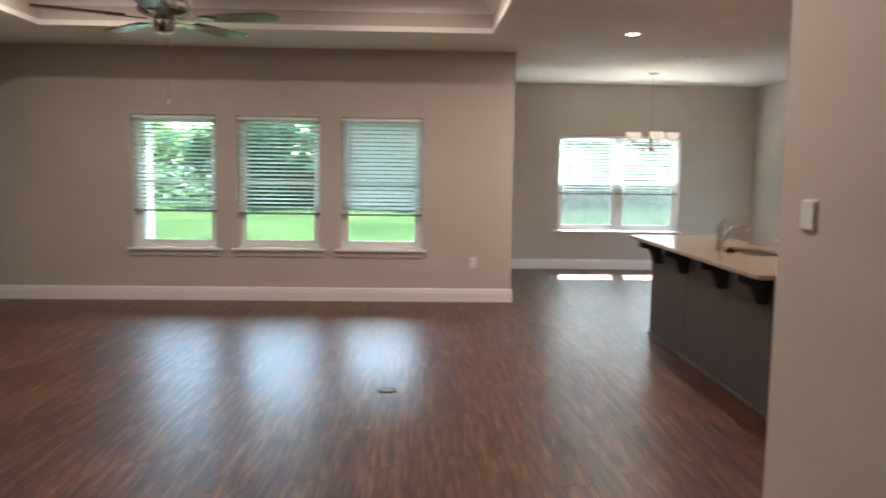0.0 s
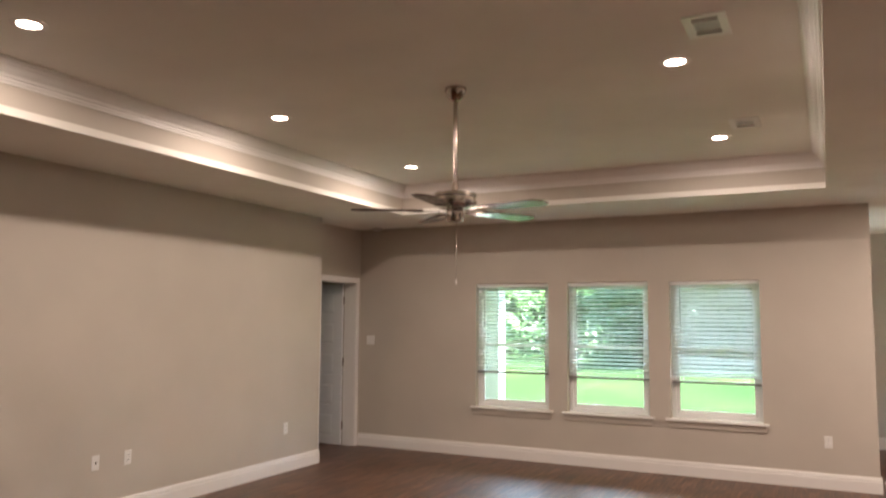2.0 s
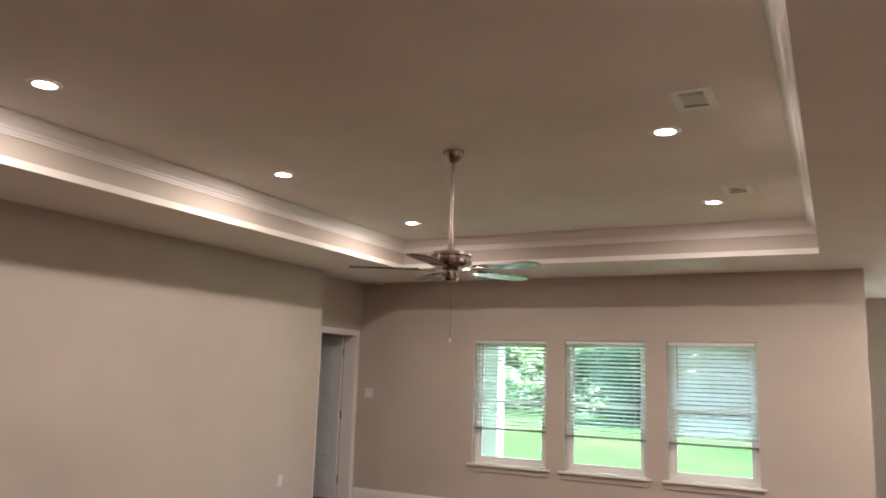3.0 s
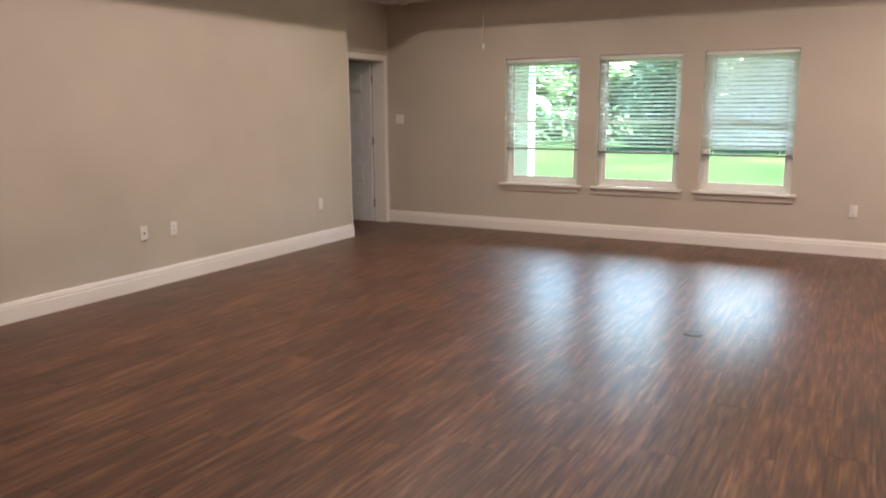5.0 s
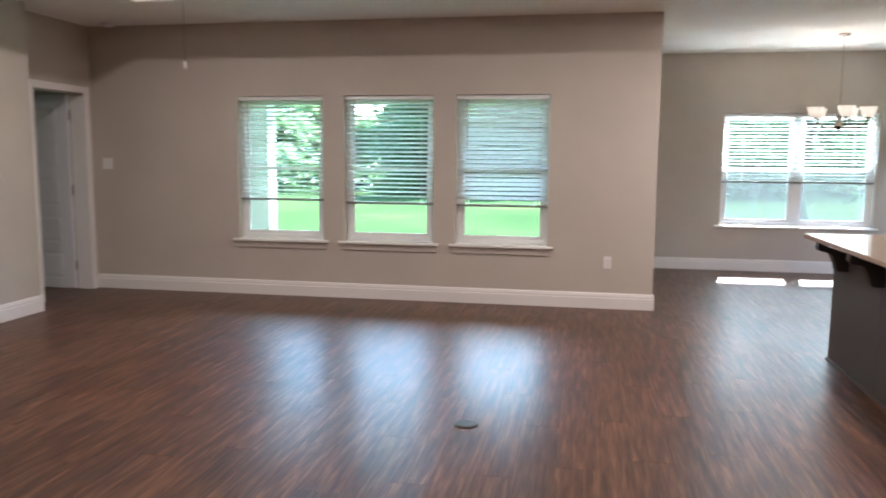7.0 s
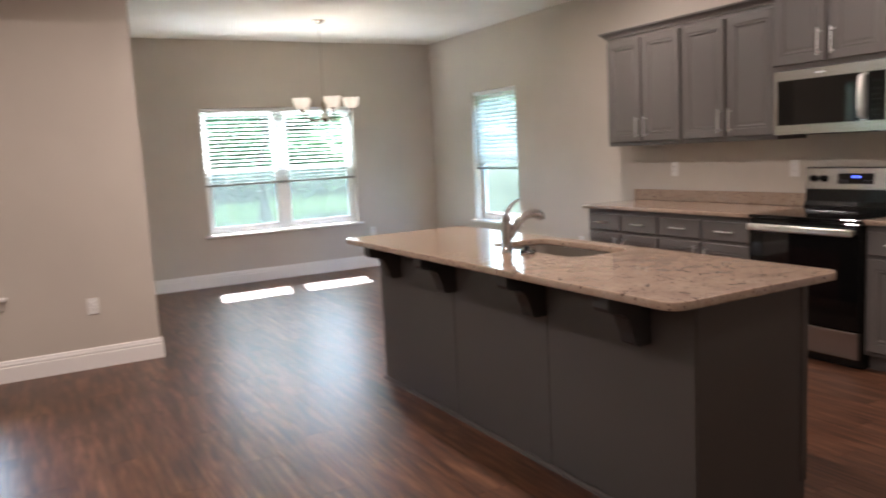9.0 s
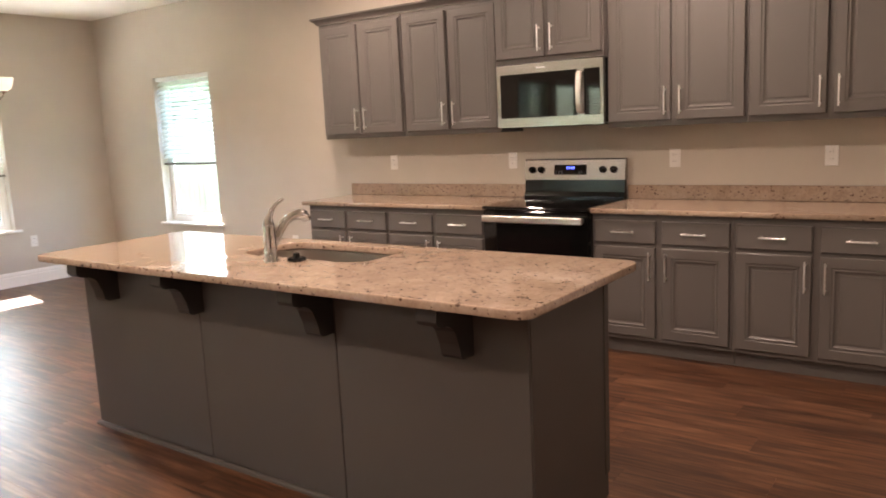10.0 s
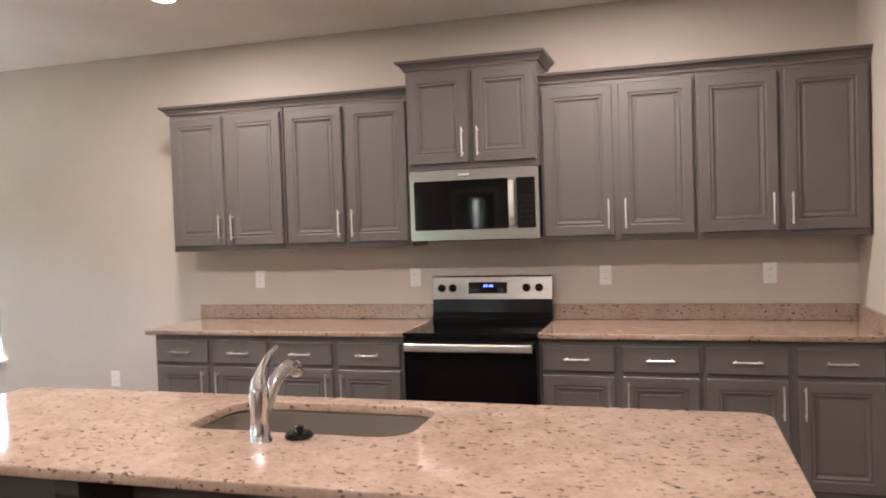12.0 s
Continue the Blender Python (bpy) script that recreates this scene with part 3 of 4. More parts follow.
LW = "white duplex outlet low on the greige wall"
cp = thing("cable_plate", "white cable socket plate low on the greige wall", "wall plate", pose(LEFT_X, 4.436, 0.465, 0, 0, 90))
part("plate", boxed(-0.036, -0.006, -0.058, 0.036, 0, 0.058, bevel=0.003, segments=2), PLATE, cp)
part("cable_socket", tube(bmesh.new(), [(0, -0.005, 0), (0, -0.012, 0), (0, -0.014, 0)], [0.0075, 0.0075, 0.005], 12), BRASS, cp, "small dark cable socket")
first = outlet(LW, pose(LEFT_X, 4.744, 0.463, 0, 0, 90))
for m in (pose(LEFT_X, 6.768, 0.448, 0, 0, 90), pose(0.782, BACK_Y, 0.443), pose(4.25, DIN_Y, 0.442), pose(KIT_X, 8.57, 0.44, 0, 0, -90)):
    copy_thing(first, m)
for y in (7.352, 6.24, 5.051, 4.15):
    tagged(copy_thing(first, pose(KIT_X, y, 1.15, 0, 0, -90)), "white duplex outlet above the granite backsplash", "outlet", "kitchen outlets")
switch("white double switch plate beside the bedroom door", pose(-4.418, BACK_Y, 1.33), 2)
wt = thing("thermostat", "small square white control on the greige corner wall", "thermostat", pose(CORNER_X, 2.215, 1.375, 0, 0, -90))
part("base", boxed(-0.036, -0.004, -0.043, 0.036, 0, 0.043, bevel=0.003, segments=2), PLATE, wt)
part("cover", boxed(-0.033, -0.012, -0.040, 0.033, -0.0042, 0.040, bevel=0.004, segments=2), PLATE, wt)
fo = thing("floor_outlet", "round dark brass floor outlet cover set in the planks", "outlet", pose(-0.04, 5.185, 0.0))
part("rim", lathe(bmesh.new(), [(0.066, 0), (0.066, 0.003), (0.060, 0.006), (0.052, 0.006), (0.050, 0.003)], 32), BRASS, fo, smooth=True)
part("lid", lathe(bmesh.new(), [(0.049, 0.003), (0.049, 0.0052), (0.046, 0.006)], 32), BRASS, fo)


# ---- ceiling fittings ----
def downlight(m, power):
    ob = thing("recessed_light", "lit round white recessed ceiling light", "ceiling light", m, "recessed lights")
    part("trim_ring", lathe(bmesh.new(), [(0.056, -0.001), (0.060, -0.006), (0.085, -0.005), (0.090, -0.001)], 32, caps=False), TRIM, ob, smooth=True)
    part("diffuser", lathe(bmesh.new(), [(0.058, -0.001), (0.058, -0.003)], 32), LAMP, ob, "glowing warm diffuser")
    la = bpy.data.lights.new("lamp", "AREA")
    la.shape, la.size, la.energy, la.color = "DISK", 0.12, power, LAMP_TINT
    lo = new("lamp", la)
    lo.parent = ob
    lo.matrix_local = pose(0, 0, -0.008)
    return ob


for x, y in ((-2.688, 2.604), (-2.688, 4.557), (-2.688, 6.521), (0.104, 2.604), (0.104, 4.557), (0.104, 6.521)):
    downlight(pose(x, y, TRAY_Z), TRAY_W)
# The lamp at (2.13, 4.95) is unseen, added to brighten the backsplash.
for x, y, share in ((2.13, 7.35, 1.0), (4.12, 7.26, 0.6), (2.13, 4.95, 0.5), (4.12, 4.95, 0.6)):
    downlight(pose(x, y, CEIL_Z), KITCHEN_W * share)


def vent(m, w=0.205, l=0.31):
    ob = thing("ceiling_vent", "white louvred metal air vent in the ceiling", "vent", m, "ceiling vents")
    fr = bmesh.new()
    b = 0.042
    box(fr, -w / 2, -l / 2, -0.007, w / 2, -l / 2 + b, -0.001, 0.002)
    box(fr, -w / 2, l / 2 - b, -0.007, w / 2, l / 2, -0.001, 0.002)
    box(fr, -w / 2, -l / 2 + b, -0.007, -w / 2 + b, l / 2 - b, -0.001, 0.002)
    box(fr, w / 2 - b, -l / 2 + b, -0.007, w / 2, l / 2 - b, -0.001, 0.002)
    part("frame", fr, ENAMEL, ob)
    # Flat near-black sheet: the shade between the slats is put into its colour.
    part("backing", boxed(-w / 2 + b, -l / 2 + b, -0.0018, w / 2 - b, l / 2 - b, -0.0006), material("vent gap shade", (0.03, 0.03, 0.03), 0.6), ob, "near-black sheet standing in for the shaded duct")
    ix, iy = w / 2 - b, l / 2 - b
    bank = iy * 0.58  # the middle bank has its slats lengthways, the two end banks crossways
    for y in (-bank, bank):
        part("divider", boxed(-ix, y - 0.004, -0.007, ix, y + 0.004, -0.0018), TRIM, ob)
    long_me = mesh_of("slat", boxed(-0.0040, -bank + 0.004, -0.0005, 0.0040, bank - 0.004, 0.0005), ENAMEL)
    cross_me = mesh_of("slat", boxed(-ix, -0.0012, -0.0005, ix, 0.0012, 0.0005), ENAMEL)
    for i in range(10):
        s = new("slat", long_me)
        s.parent = ob
        s.matrix_local = pose(-ix + (i + 0.5) * 2 * ix / 10, 0, -0.0045, 0, 12, 0)
    for side in (-1, 1):
        for i in range(4):
            s = new("slat", cross_me)
            s.parent = ob
            s.matrix_local = pose(0, side * (bank + 0.004 + (i + 0.5) * (iy - bank - 0.004) / 4), -0.0054, 40 * side, 0, 0)
    return ob


vent(pose(0.338, 4.076, TRAY_Z))
vent(pose(0.326, 6.13, TRAY_Z))
vent(pose(3.17, 8.61, CEIL_Z, 0, 0, 90))
sd = thing("smoke_detector", "round white smoke detector on the ceiling", "smoke detector", pose(-4.25, 8.45, CEIL_Z))
part("body", lathe(bmesh.new(), [(0.065, 0), (0.065, -0.012), (0.058, -0.028), (0.03, -0.036), (0.002, -0.037)], 28), PLATE, sd, smooth=True)

# ceiling fan
fan = thing("ceiling_fan", "brushed nickel ceiling fan with five dark walnut blades", "ceiling fan", pose(-1.23, 4.48, TRAY_Z))
part("canopy", lathe(bmesh.new(), [(0.068, 0), (0.068, -0.012), (0.055, -0.05), (0.030, -0.075), (0.018, -0.08)], 28), NICKEL, fan, smooth=True)
part("downrod", tube(bmesh.new(), [(0, 0, -0.06), (0, 0, -0.648)], 0.0135, 14), NICKEL, fan, smooth=True)
part("coupling", lathe(bmesh.new(), [(0.016, -0.608), (0.022, -0.613), (0.022, -0.648), (0.035, -0.663)], 20), NICKEL, fan, smooth=True)
part("motor", lathe(bmesh.new(), [(0.03, -0.660), (0.09, -0.663), (0.135, -0.673), (0.138, -0.693), (0.128, -0.698), (0.128, -0.720), (0.138, -0.725), (0.135, -0.743), (0.10, -0.763), (0.05, -0.770)], 36), NICKEL, fan, smooth=True)
part("switch_housing", lathe(bmesh.new(), [(0.045, -0.763), (0.055, -0.783), (0.056, -0.833), (0.050, -0.848), (0.012, -0.856)], 28), NICKEL, fan, smooth=True)
part("pull_chain", tube(bmesh.new(), [(0.02, -0.02, -0.848), (0.02, -0.02, -1.208)], 0.0016, 6), NICKEL, fan)
part("chain_knob", lathe(bmesh.new(), [(0.002, -1.208), (0.006, -1.216), (0.006, -1.233), (0.002, -1.240)], 10, at=(0.02, -0.02, 0)), PLATE, fan)
blade_out = [(0.20, -0.052), (0.30, -0.062), (0.57, -0.072), (0.60, -0.068), (0.642, -0.03), (0.642, 0.03), (0.60, 0.068), (0.57, 0.072), (0.30, 0.062), (0.20, 0.052)]
bm = bmesh.new()
prism(bm, blade_out, "z", -0.004, 0.004)
bmesh.ops.transform(bm, matrix=pose(0, 0, 0, -6, 0, 0), verts=bm.verts)
blade_me = mesh_of("blade", bm, WALNUT)
bm = bmesh.new()
prism(bm, [(0.09, -0.018), (0.16, -0.014), (0.20, -0.040), (0.27, -0.040), (0.29, 0.0), (0.27, 0.040), (0.20, 0.040), (0.16, 0.014), (0.09, 0.018)], "z", -0.010, -0.005)
bmesh.ops.transform(bm, matrix=pose(0, 0, 0, -6, 0, 0), verts=bm.verts)
iron_me = mesh_of("blade_iron", bm, NICKEL)
for k in range(5):
    m = pose(0, 0, -0.778, 0, 0, 62.5 + 72 * k)
    for nm, me, lab in (("blade", blade_me, "dark walnut blade"), ("blade_iron", iron_me, "")):
        o = new(nm, me)
        o.parent = fan
        o.matrix_local = m
        tagged(o, lab)

# chandelier
ch = thing("chandelier", "nickel chandelier with five lit cream glass cups", "chandelier", pose(3.19, 10.12, CEIL_Z))
part("canopy", lathe(bmesh.new(), [(0.062, 0), (0.062, -0.008), (0.045, -0.022), (0.012, -0.03)], 24), NICKEL, ch, smooth=True)
part("stem", tube(bmesh.new(), [(0, 0, -0.02), (0, 0, -0.80)], 0.0032, 8), NICKEL, ch, smooth=True)
part("hub", lathe(bmesh.new(), [(0.006, -0.78), (0.022, -0.80), (0.03, -0.85), (0.018, -0.89), (0.034, -0.93), (0.045, -0.96), (0.03, -0.985), (0.010, -1.0), (0.012, -1.012), (0.003, -1.02)], 20), NICKEL, ch, smooth=True)
cup_prof = [(0.016, 0), (0.042, 0.006), (0.062, 0.024), (0.073, 0.052), (0.079, 0.082), (0.087, 0.106), (0.083, 0.106), (0.075, 0.082), (0.068, 0.052), (0.058, 0.026), (0.038, 0.010), (0.012, 0.005)]
cup_me = mesh_of("glass_cup", lathe(bmesh.new(), cup_prof, 20), CUP, True)
arm_me = mesh_of("arm", tube(bmesh.new(), [(0.02, 0, -0.955), (0.08, 0, -0.978), (0.16, 0, -0.975), (0.23, 0, -0.94), (0.265, 0, -0.905), (0.27, 0, -0.885)], 0.0065, 8), NICKEL, True)
cap_me = mesh_of("cup_holder", lathe(bmesh.new(), [(0.008, -0.89), (0.020, -0.882), (0.032, -0.872), (0.020, -0.868)], 16, at=(0.27, 0, 0)), NICKEL, True)
for k in range(5):
    turn = pose(0, 0, 0, 0, 0, 51 + 72 * k)
    for nm, me in (("arm", arm_me), ("cup_holder", cap_me)):
        o = new(nm, me)
        o.parent, o.matrix_local = ch, turn
    o = new("glass_cup", cup_me)
    o.parent, o.matrix_local = ch, turn @ Matrix.Translation((0.27, 0, -0.87))
    tagged(o, "lit cream glass cup")
    la = bpy.data.lights.new("bulb", "POINT")
    la.energy, la.color, la.shadow_soft_size = 0.11, (1.0, 0.78, 0.55), 0.03
    lo = new("bulb", la)
    lo.parent, lo.matrix_local = ch, turn @ Matrix.Translation((0.27, 0, -0.775))

# ---- kitchen ----
DOORPROF = [(0, 0), (0, -0.016), (0.004, -0.020), (0.052, -0.020), (0.056, -0.0165), (0.062, -0.0155), (0.065, -0.0185), (0.070, -0.0185), (0.076, -0.011), (0.082, -0.009), (0.090, -0.009), (0.094, -0.0115), (0.10, -0.0115)]
DRAWPROF = [(0, 0), (0, -0.016), (0.005, -0.020), (0.008, -0.020)]


def bar_pull(bm, x, z, length, upright):
    r, d = 0.0042, 0.032
    h = length / 2
    if upright:
        box(bm, x - r, -d - r, z - h, x + r, -d + r, z + h, 0.002)
        for s in (-1, 1):
            box(bm, x - 0.004, -d, z + s * h * 0.78 - 0.004, x + 0.004, 0.0, z + s * h * 0.78 + 0.004)
    else:
        box(bm, x - h, -d - r, z - r, x + h, -d + r, z + r, 0.002)
        for s in (-1, 1):
            box(bm, x + s * h * 0.78 - 0.004, -d, z - 0.004, x + s * h * 0.78 + 0.004, 0.0, z + 0.004)
    return bm


def pulled(bm, x, z, length, upright, front):
    bar_pull(bm, x, z, length, upright)
    bmesh.ops.translate(bm, verts=bm.verts, vec=(0, front, 0))
    return bm


def front_part(name, ob, x0, z0, x1, z1, y, prof, pull):
    bm = panelled(bmesh.new(), x0, z0, x1, z1, [(i, y + d) for i, d in prof])
    p = part(name, bm, CAB, ob)
    part("handle", pulled(bmesh.new(), *pull, y - 0.019), PULL, p, "slim satin metal bar pull")
    return p


def upper_unit(label, y_left, width, z0, z1, depth, dz0, dz1):
    """A wall cabinet with two doors; local x to the right, front at -depth."""
    ob = thing("wall_cabinet", label, "cabinet", pose(KIT_X, y_left, z0, 0, 0, -90), "wall cabinets")
    h = z1 - z0
    part("body", boxed(0, -depth, 0, width, -0.001, h, bevel=0.0015), CAB, ob)
    w = (width - 0.062) / 2
    for x0_, edge in ((0.014, 1), (width - 0.014 - w, -1)):
        hx = x0_ + w - 0.028 if edge == 1 else x0_ + 0.028
        front_part("door", ob, x0_, dz0 - z0, x0_ + w, dz1 - z0, -depth - 0.0005, DOORPROF, (hx, dz0 - z0 + 0.115, 0.165, True))
    return ob


def base_unit(label, y_left, width, depth, top):
    ob = thing("base_cabinet", label, "cabinet", pose(KIT_X, y_left, 0, 0, 0, -90), "base cabinets")
    bm = bmesh.new()
    box(bm, 0, -depth, 0.095, width, -0.001, top, 0.0015)
    part("body", bm, CAB, ob)
    part("toe_kick", boxed(0.001, -depth + 0.055, 0.0, width - 0.001, -0.002, 0.0945), CAB, ob)
    w = (width - 0.075) / 2
    for x0_, edge in ((0.017, 1), (width - 0.017 - w, -1)):
        front_part("drawer", ob, x0_, 0.685, x0_ + w, 0.818, -depth - 0.0005, DRAWPROF, (x0_ + w / 2, 0.752, 0.14, False))
        hx = x0_ + w - 0.028 if edge == 1 else x0_ + 0.028
        front_part("door", ob, x0_, 0.122, x0_ + w, 0.662, -depth - 0.0005, DOORPROF, (hx, 0.555, 0.165, True))
    return ob


U = "taupe painted wall cabinet with two raised-panel doors"
UD, MD = 0.31, 0.36
upper_unit(U, 7.795, 0.82, 1.358, 2.245, UD, 1.392, 2.215)
upper_unit(U, 6.967, 0.82, 1.358, 2.245, UD, 1.392, 2.215)
upper_unit("short taupe wall cabinet raised above the microwave", 6.141, 0.772, 1.797, 2.375, MD, 1.83, 2.35)
upper_unit(U, 5.367, 0.83, 1.358, 2.245, UD, 1.392, 2.215)
upper_unit(U, 4.535, 0.832, 1.358, 2.245, UD, 1.392, 2.215)
CABCROWN = [(0, 0), (0.012, 0), (0.014, 0.010), (0.030, 0.028), (0.046, 0.038), (0.050, 0.052), (0, 0.052)]


def cab_crown(label, y_left, y_right, z, depth, left_return, right_return):
    ob = thing("cabinet_crown", label, "crown moulding", pose(KIT_X, y_left, z, 0, 0, -90), "cabinet crowns")
    w = y_left - y_right
    rings = []
    if left_return:
        rings.append([(-o, -0.001, h) for o, h in CABCROWN])
        rings.append([(-o, -depth - o, h) for o, h in CABCROWN])
    else:
        rings.append([(0, -depth - o, h) for o, h in CABCROWN])
    if right_return:
        rings.append([(w + o, -depth - o, h) for o, h in CABCROWN])
        rings.append([(w + o, -0.001, h) for o, h in CABCROWN])
    else:
        rings.append([(w, -depth - o, h) for o, h in CABCROWN])
    part("moulding", loft(bmesh.new(), rings), CAB, ob)


cab_crown("taupe crown moulding on the wall cabinets", 7.795, 6.143, 2.246, UD + 0.003, True, False)
cab_crown("taupe crown moulding on the raised middle cabinet", 6.141, 5.369, 2.376, MD + 0.003, True, True)
cab_crown("taupe crown moulding on the wall cabinets", 5.367, PAN_Y + 0.001, 2.246, UD + 0.003, False, False)

B = "taupe base cabinet with two drawers over two doors"
BD, CT = 0.57, 0.887
base_unit(B, 7.775, 0.803, BD, CT - 0.031)
base_unit(B, 6.971, 0.838, BD, CT - 0.031)
base_unit(B, 5.365, 0.83, BD, CT - 0.031)
base_unit(B, 4.534, 0.83, BD, CT - 0.031)
for y0_, y1_ in ((6.115, 7.82), (PAN_Y + 0.001, 5.36)):
    ct = thing("countertop", "speckled cream granite countertop with a short backsplash", "countertop", pose(0, 0, CT - 0.03), "granite counters")
    slab("top", [[(KIT_X - 0.61, y0_), (KIT_X - 0.001, y0_), (KIT_X - 0.001, y1_), (KIT_X - 0.61, y1_)]], 0, 0.03, 0.004, GRANITE, ct)
    part("backsplash", boxed(KIT_X - 0.021, y0_ + 0.001, 0.0305, KIT_X - 0.001, y1_ - 0.001, 0.122, bevel=0.002), GRANITE, ct)
    if y0_ < 5:
        part("side_splash", boxed(KIT_X - 0.60, PAN_Y + 0.001, 0.0305, KIT_X - 0.022, PAN_Y + 0.021, 0.122, bevel=0.002), GRANITE, ct)

# range
rg = thing("range", "stainless electric range with black glass top and door", "range", pose(KIT_X, 6.112, 0, 0, 0, -90))
RW = 0.75
part("body", boxed(0.002, -0.60, 0.02, RW - 0.002, -0.03, 0.868, bevel=0.003), BLACK, rg)
part("cooktop", boxed(0, -0.645, 0.869, RW, -0.085, 0.889, bevel=0.005, segments=2), GLASSBLACK, rg, "black glass cooktop")
bm = bmesh.new()
prism(bm, [(-0.03, 0.869), (-0.083, 0.869), (-0.083, 0.905), (-0.066, 0.935), (-0.060, 1.015), (-0.03, 1.015)], "x", 0.002, RW - 0.002)
part("riser", bm, BLACK, rg, "black enamel riser")
bm = bmesh.new()
prism(bm, [(-0.012, 1.016), (-0.070, 1.016), (-0.050, 1.150), (-0.044, 1.158), (-0.012, 1.158)], "x", 0.0, RW)
guard = part("backguard", bm, STEEL, rg, "brushed stainless control panel")
tiltm = pose(0, -0.0605, 1.084, -8.5, 0, 0)


def on_guard(bm):
    bmesh.ops.transform(bm, matrix=tiltm, verts=bm.verts)
    return bm


part("display", on_guard(boxed(0.235, -0.005, -0.034, 0.475, 0.004, 0.034, bevel=0.002)), GLASSBLACK, guard, "black clock display")
dig = bmesh.new()
for x in (0.335, 0.350, 0.368, 0.383):
    box(dig, x - 0.0045, -0.0062, 0.004, x + 0.0045, -0.0052, 0.019)
part("digits", on_guard(dig), DIGITS, guard, "glowing blue clock digits")
btn = bmesh.new()
for k in range(10):
    box(btn, 0.25 + (k % 5) * 0.02 + (0.11 if k % 5 > 2 else 0), -0.0060, -0.024 + (k // 5) * 0.012, 0.26 + (k % 5) * 0.02 + (0.11 if k % 5 > 2 else 0), -0.0052, -0.021 + (k // 5) * 0.012)
part("button_print", on_guard(btn), material("grey button print", (0.3, 0.3, 0.32), 0.5), guard)
for x in (0.062, 0.132, 0.595, 0.672):
    k = bmesh.new()
    tube(k, [(x, 0.004, 0), (x, -0.008, 0), (x, -0.010, 0), (x, -0.030, 0), (x, -0.034, 0)], [0.024, 0.024, 0.019, 0.017, 0.012], 20)
    box(k, x - 0.003, -0.040, -0.017, x + 0.003, -0.030, 0.017, 0.001)
    part("knob", on_guard(k), BLACK, guard, "black control knob", smooth=True)
od = part("oven_door", boxed(0.004, -0.638, 0.235, RW - 0.004, -0.602, 0.864, bevel=0.006, segments=2), GLASSBLACK, rg, "black glass oven door")
part("oven_window", boxed(0.12, -0.6395, 0.36, RW - 0.12, -0.6375, 0.70), material("smoked oven glass", (0.006, 0.004, 0.004), 0.04, spec=0.4), od)
hb = bmesh.new()
box(hb, 0.02, -0.690, 0.792, RW - 0.02, -0.668, 0.836, 0.007, 2)
for x in (0.04, RW - 0.04):
    box(hb, x - 0.014, -0.672, 0.802, x + 0.014, -0.637, 0.826, 0.003)
part("oven_handle", hb, BRIGHT, od, "broad stainless bar handle")
part("drawer", boxed(0.004, -0.634, 0.065, RW - 0.004, -0.602, 0.228, bevel=0.005, segments=2), STEEL, rg, "stainless storage drawer")
part("kick", boxed(0.01, -0.58, 0.0, RW - 0.01, -0.05, 0.062), BLACK, rg)

# microwave
mw = thing("microwave", "stainless over-range microwave with a black glass door", "microwave", pose(KIT_X, 6.137, 1.387, 0, 0, -90))
MW, MH = 0.762, 0.405
part("body", boxed(0.002, -0.325, 0.006, MW - 0.002, -0.002, MH, bevel=0.003), BLACK, mw)
bm = bmesh.new()
prism(bm, rounded(0, 0, MW, MH, 0.008, 3), "y", -0.362, -0.326)
md = part("face", bm, STEEL, mw, "brushed stainless front")
part("door_glass", boxed(0.028, -0.3655, 0.060, 0.585, -0.3625, 0.345, bevel=0.001), GLASSBLACK, md, "black door glass")
part("control_panel", boxed(0.635, -0.3655, 0.060, MW - 0.022, -0.3625, 0.345, bevel=0.001), GLASSBLACK, md, "black control panel")
pr = bmesh.new()
for r_ in range(6):
    for c_ in range(3):
        box(pr, 0.655 + c_ * 0.026, -0.3662, 0.09 + r_ * 0.030, 0.668 + c_ * 0.026, -0.3656, 0.095 + r_ * 0.030)
part("key_print", pr, material("dim key print", (0.012, 0.012, 0.012), 0.5), md)
hbm = bmesh.new()
pts = [(0.612, -0.363, 0.070), (0.612, -0.392, 0.080), (0.612, -0.402, 0.13), (0.612, -0.405, 0.20), (0.612, -0.402, 0.275), (0.612, -0.392, 0.325), (0.612, -0.363, 0.335)]
rings = [[(x + s * 0.019, y + u * 0.006, z) for s, u in ((-1, 1), (-0.8, -1), (0.8, -1), (1, 1))] for x, y, z in pts]
part("door_handle", loft(hbm, rings), BRIGHT, md, "curved stainless handle")
part("badge", boxed(0.30, -0.3632, 0.372, 0.36, -0.3622, 0.380), PULL, md)
part("vent_grille", boxed(0.10, -0.30, -0.006, MW - 0.10, -0.06, 0.005), DARK, mw, "dark underside grille")

# island
IY0, IY1, IX0, IX1, IT = 4.53, 7.035, 2.302, 2.88, 0.907
isl = thing("kitchen_island", "charcoal painted island with plain panels and corbels", "kitchen island", pose(2.63, 5.79, 0))


def il(bm):
    bmesh.ops.translate(bm, verts=bm.verts, vec=(-2.63, -5.79, 0))
    return bm


body = bmesh.new()
box(body, IX0 + 0.012, IY0 + 0.008, 0.0, IX1 - 0.07, IY1 - 0.008, 0.095)
box(body, IX0 + 0.012, IY0 + 0.008, 0.0952, IX1, 5.34, IT - 0.0315)
box(body, IX0 + 0.012, 6.14, 0.0952, IX1, IY1 - 0.008, IT - 0.0315)
box(body, IX0 + 0.012, 5.34, 0.0952, IX1, 6.14, 0.66)
box(body, IX0 + 0.012, 5.34, 0.66, 2.44, 6.14, IT - 0.0315)
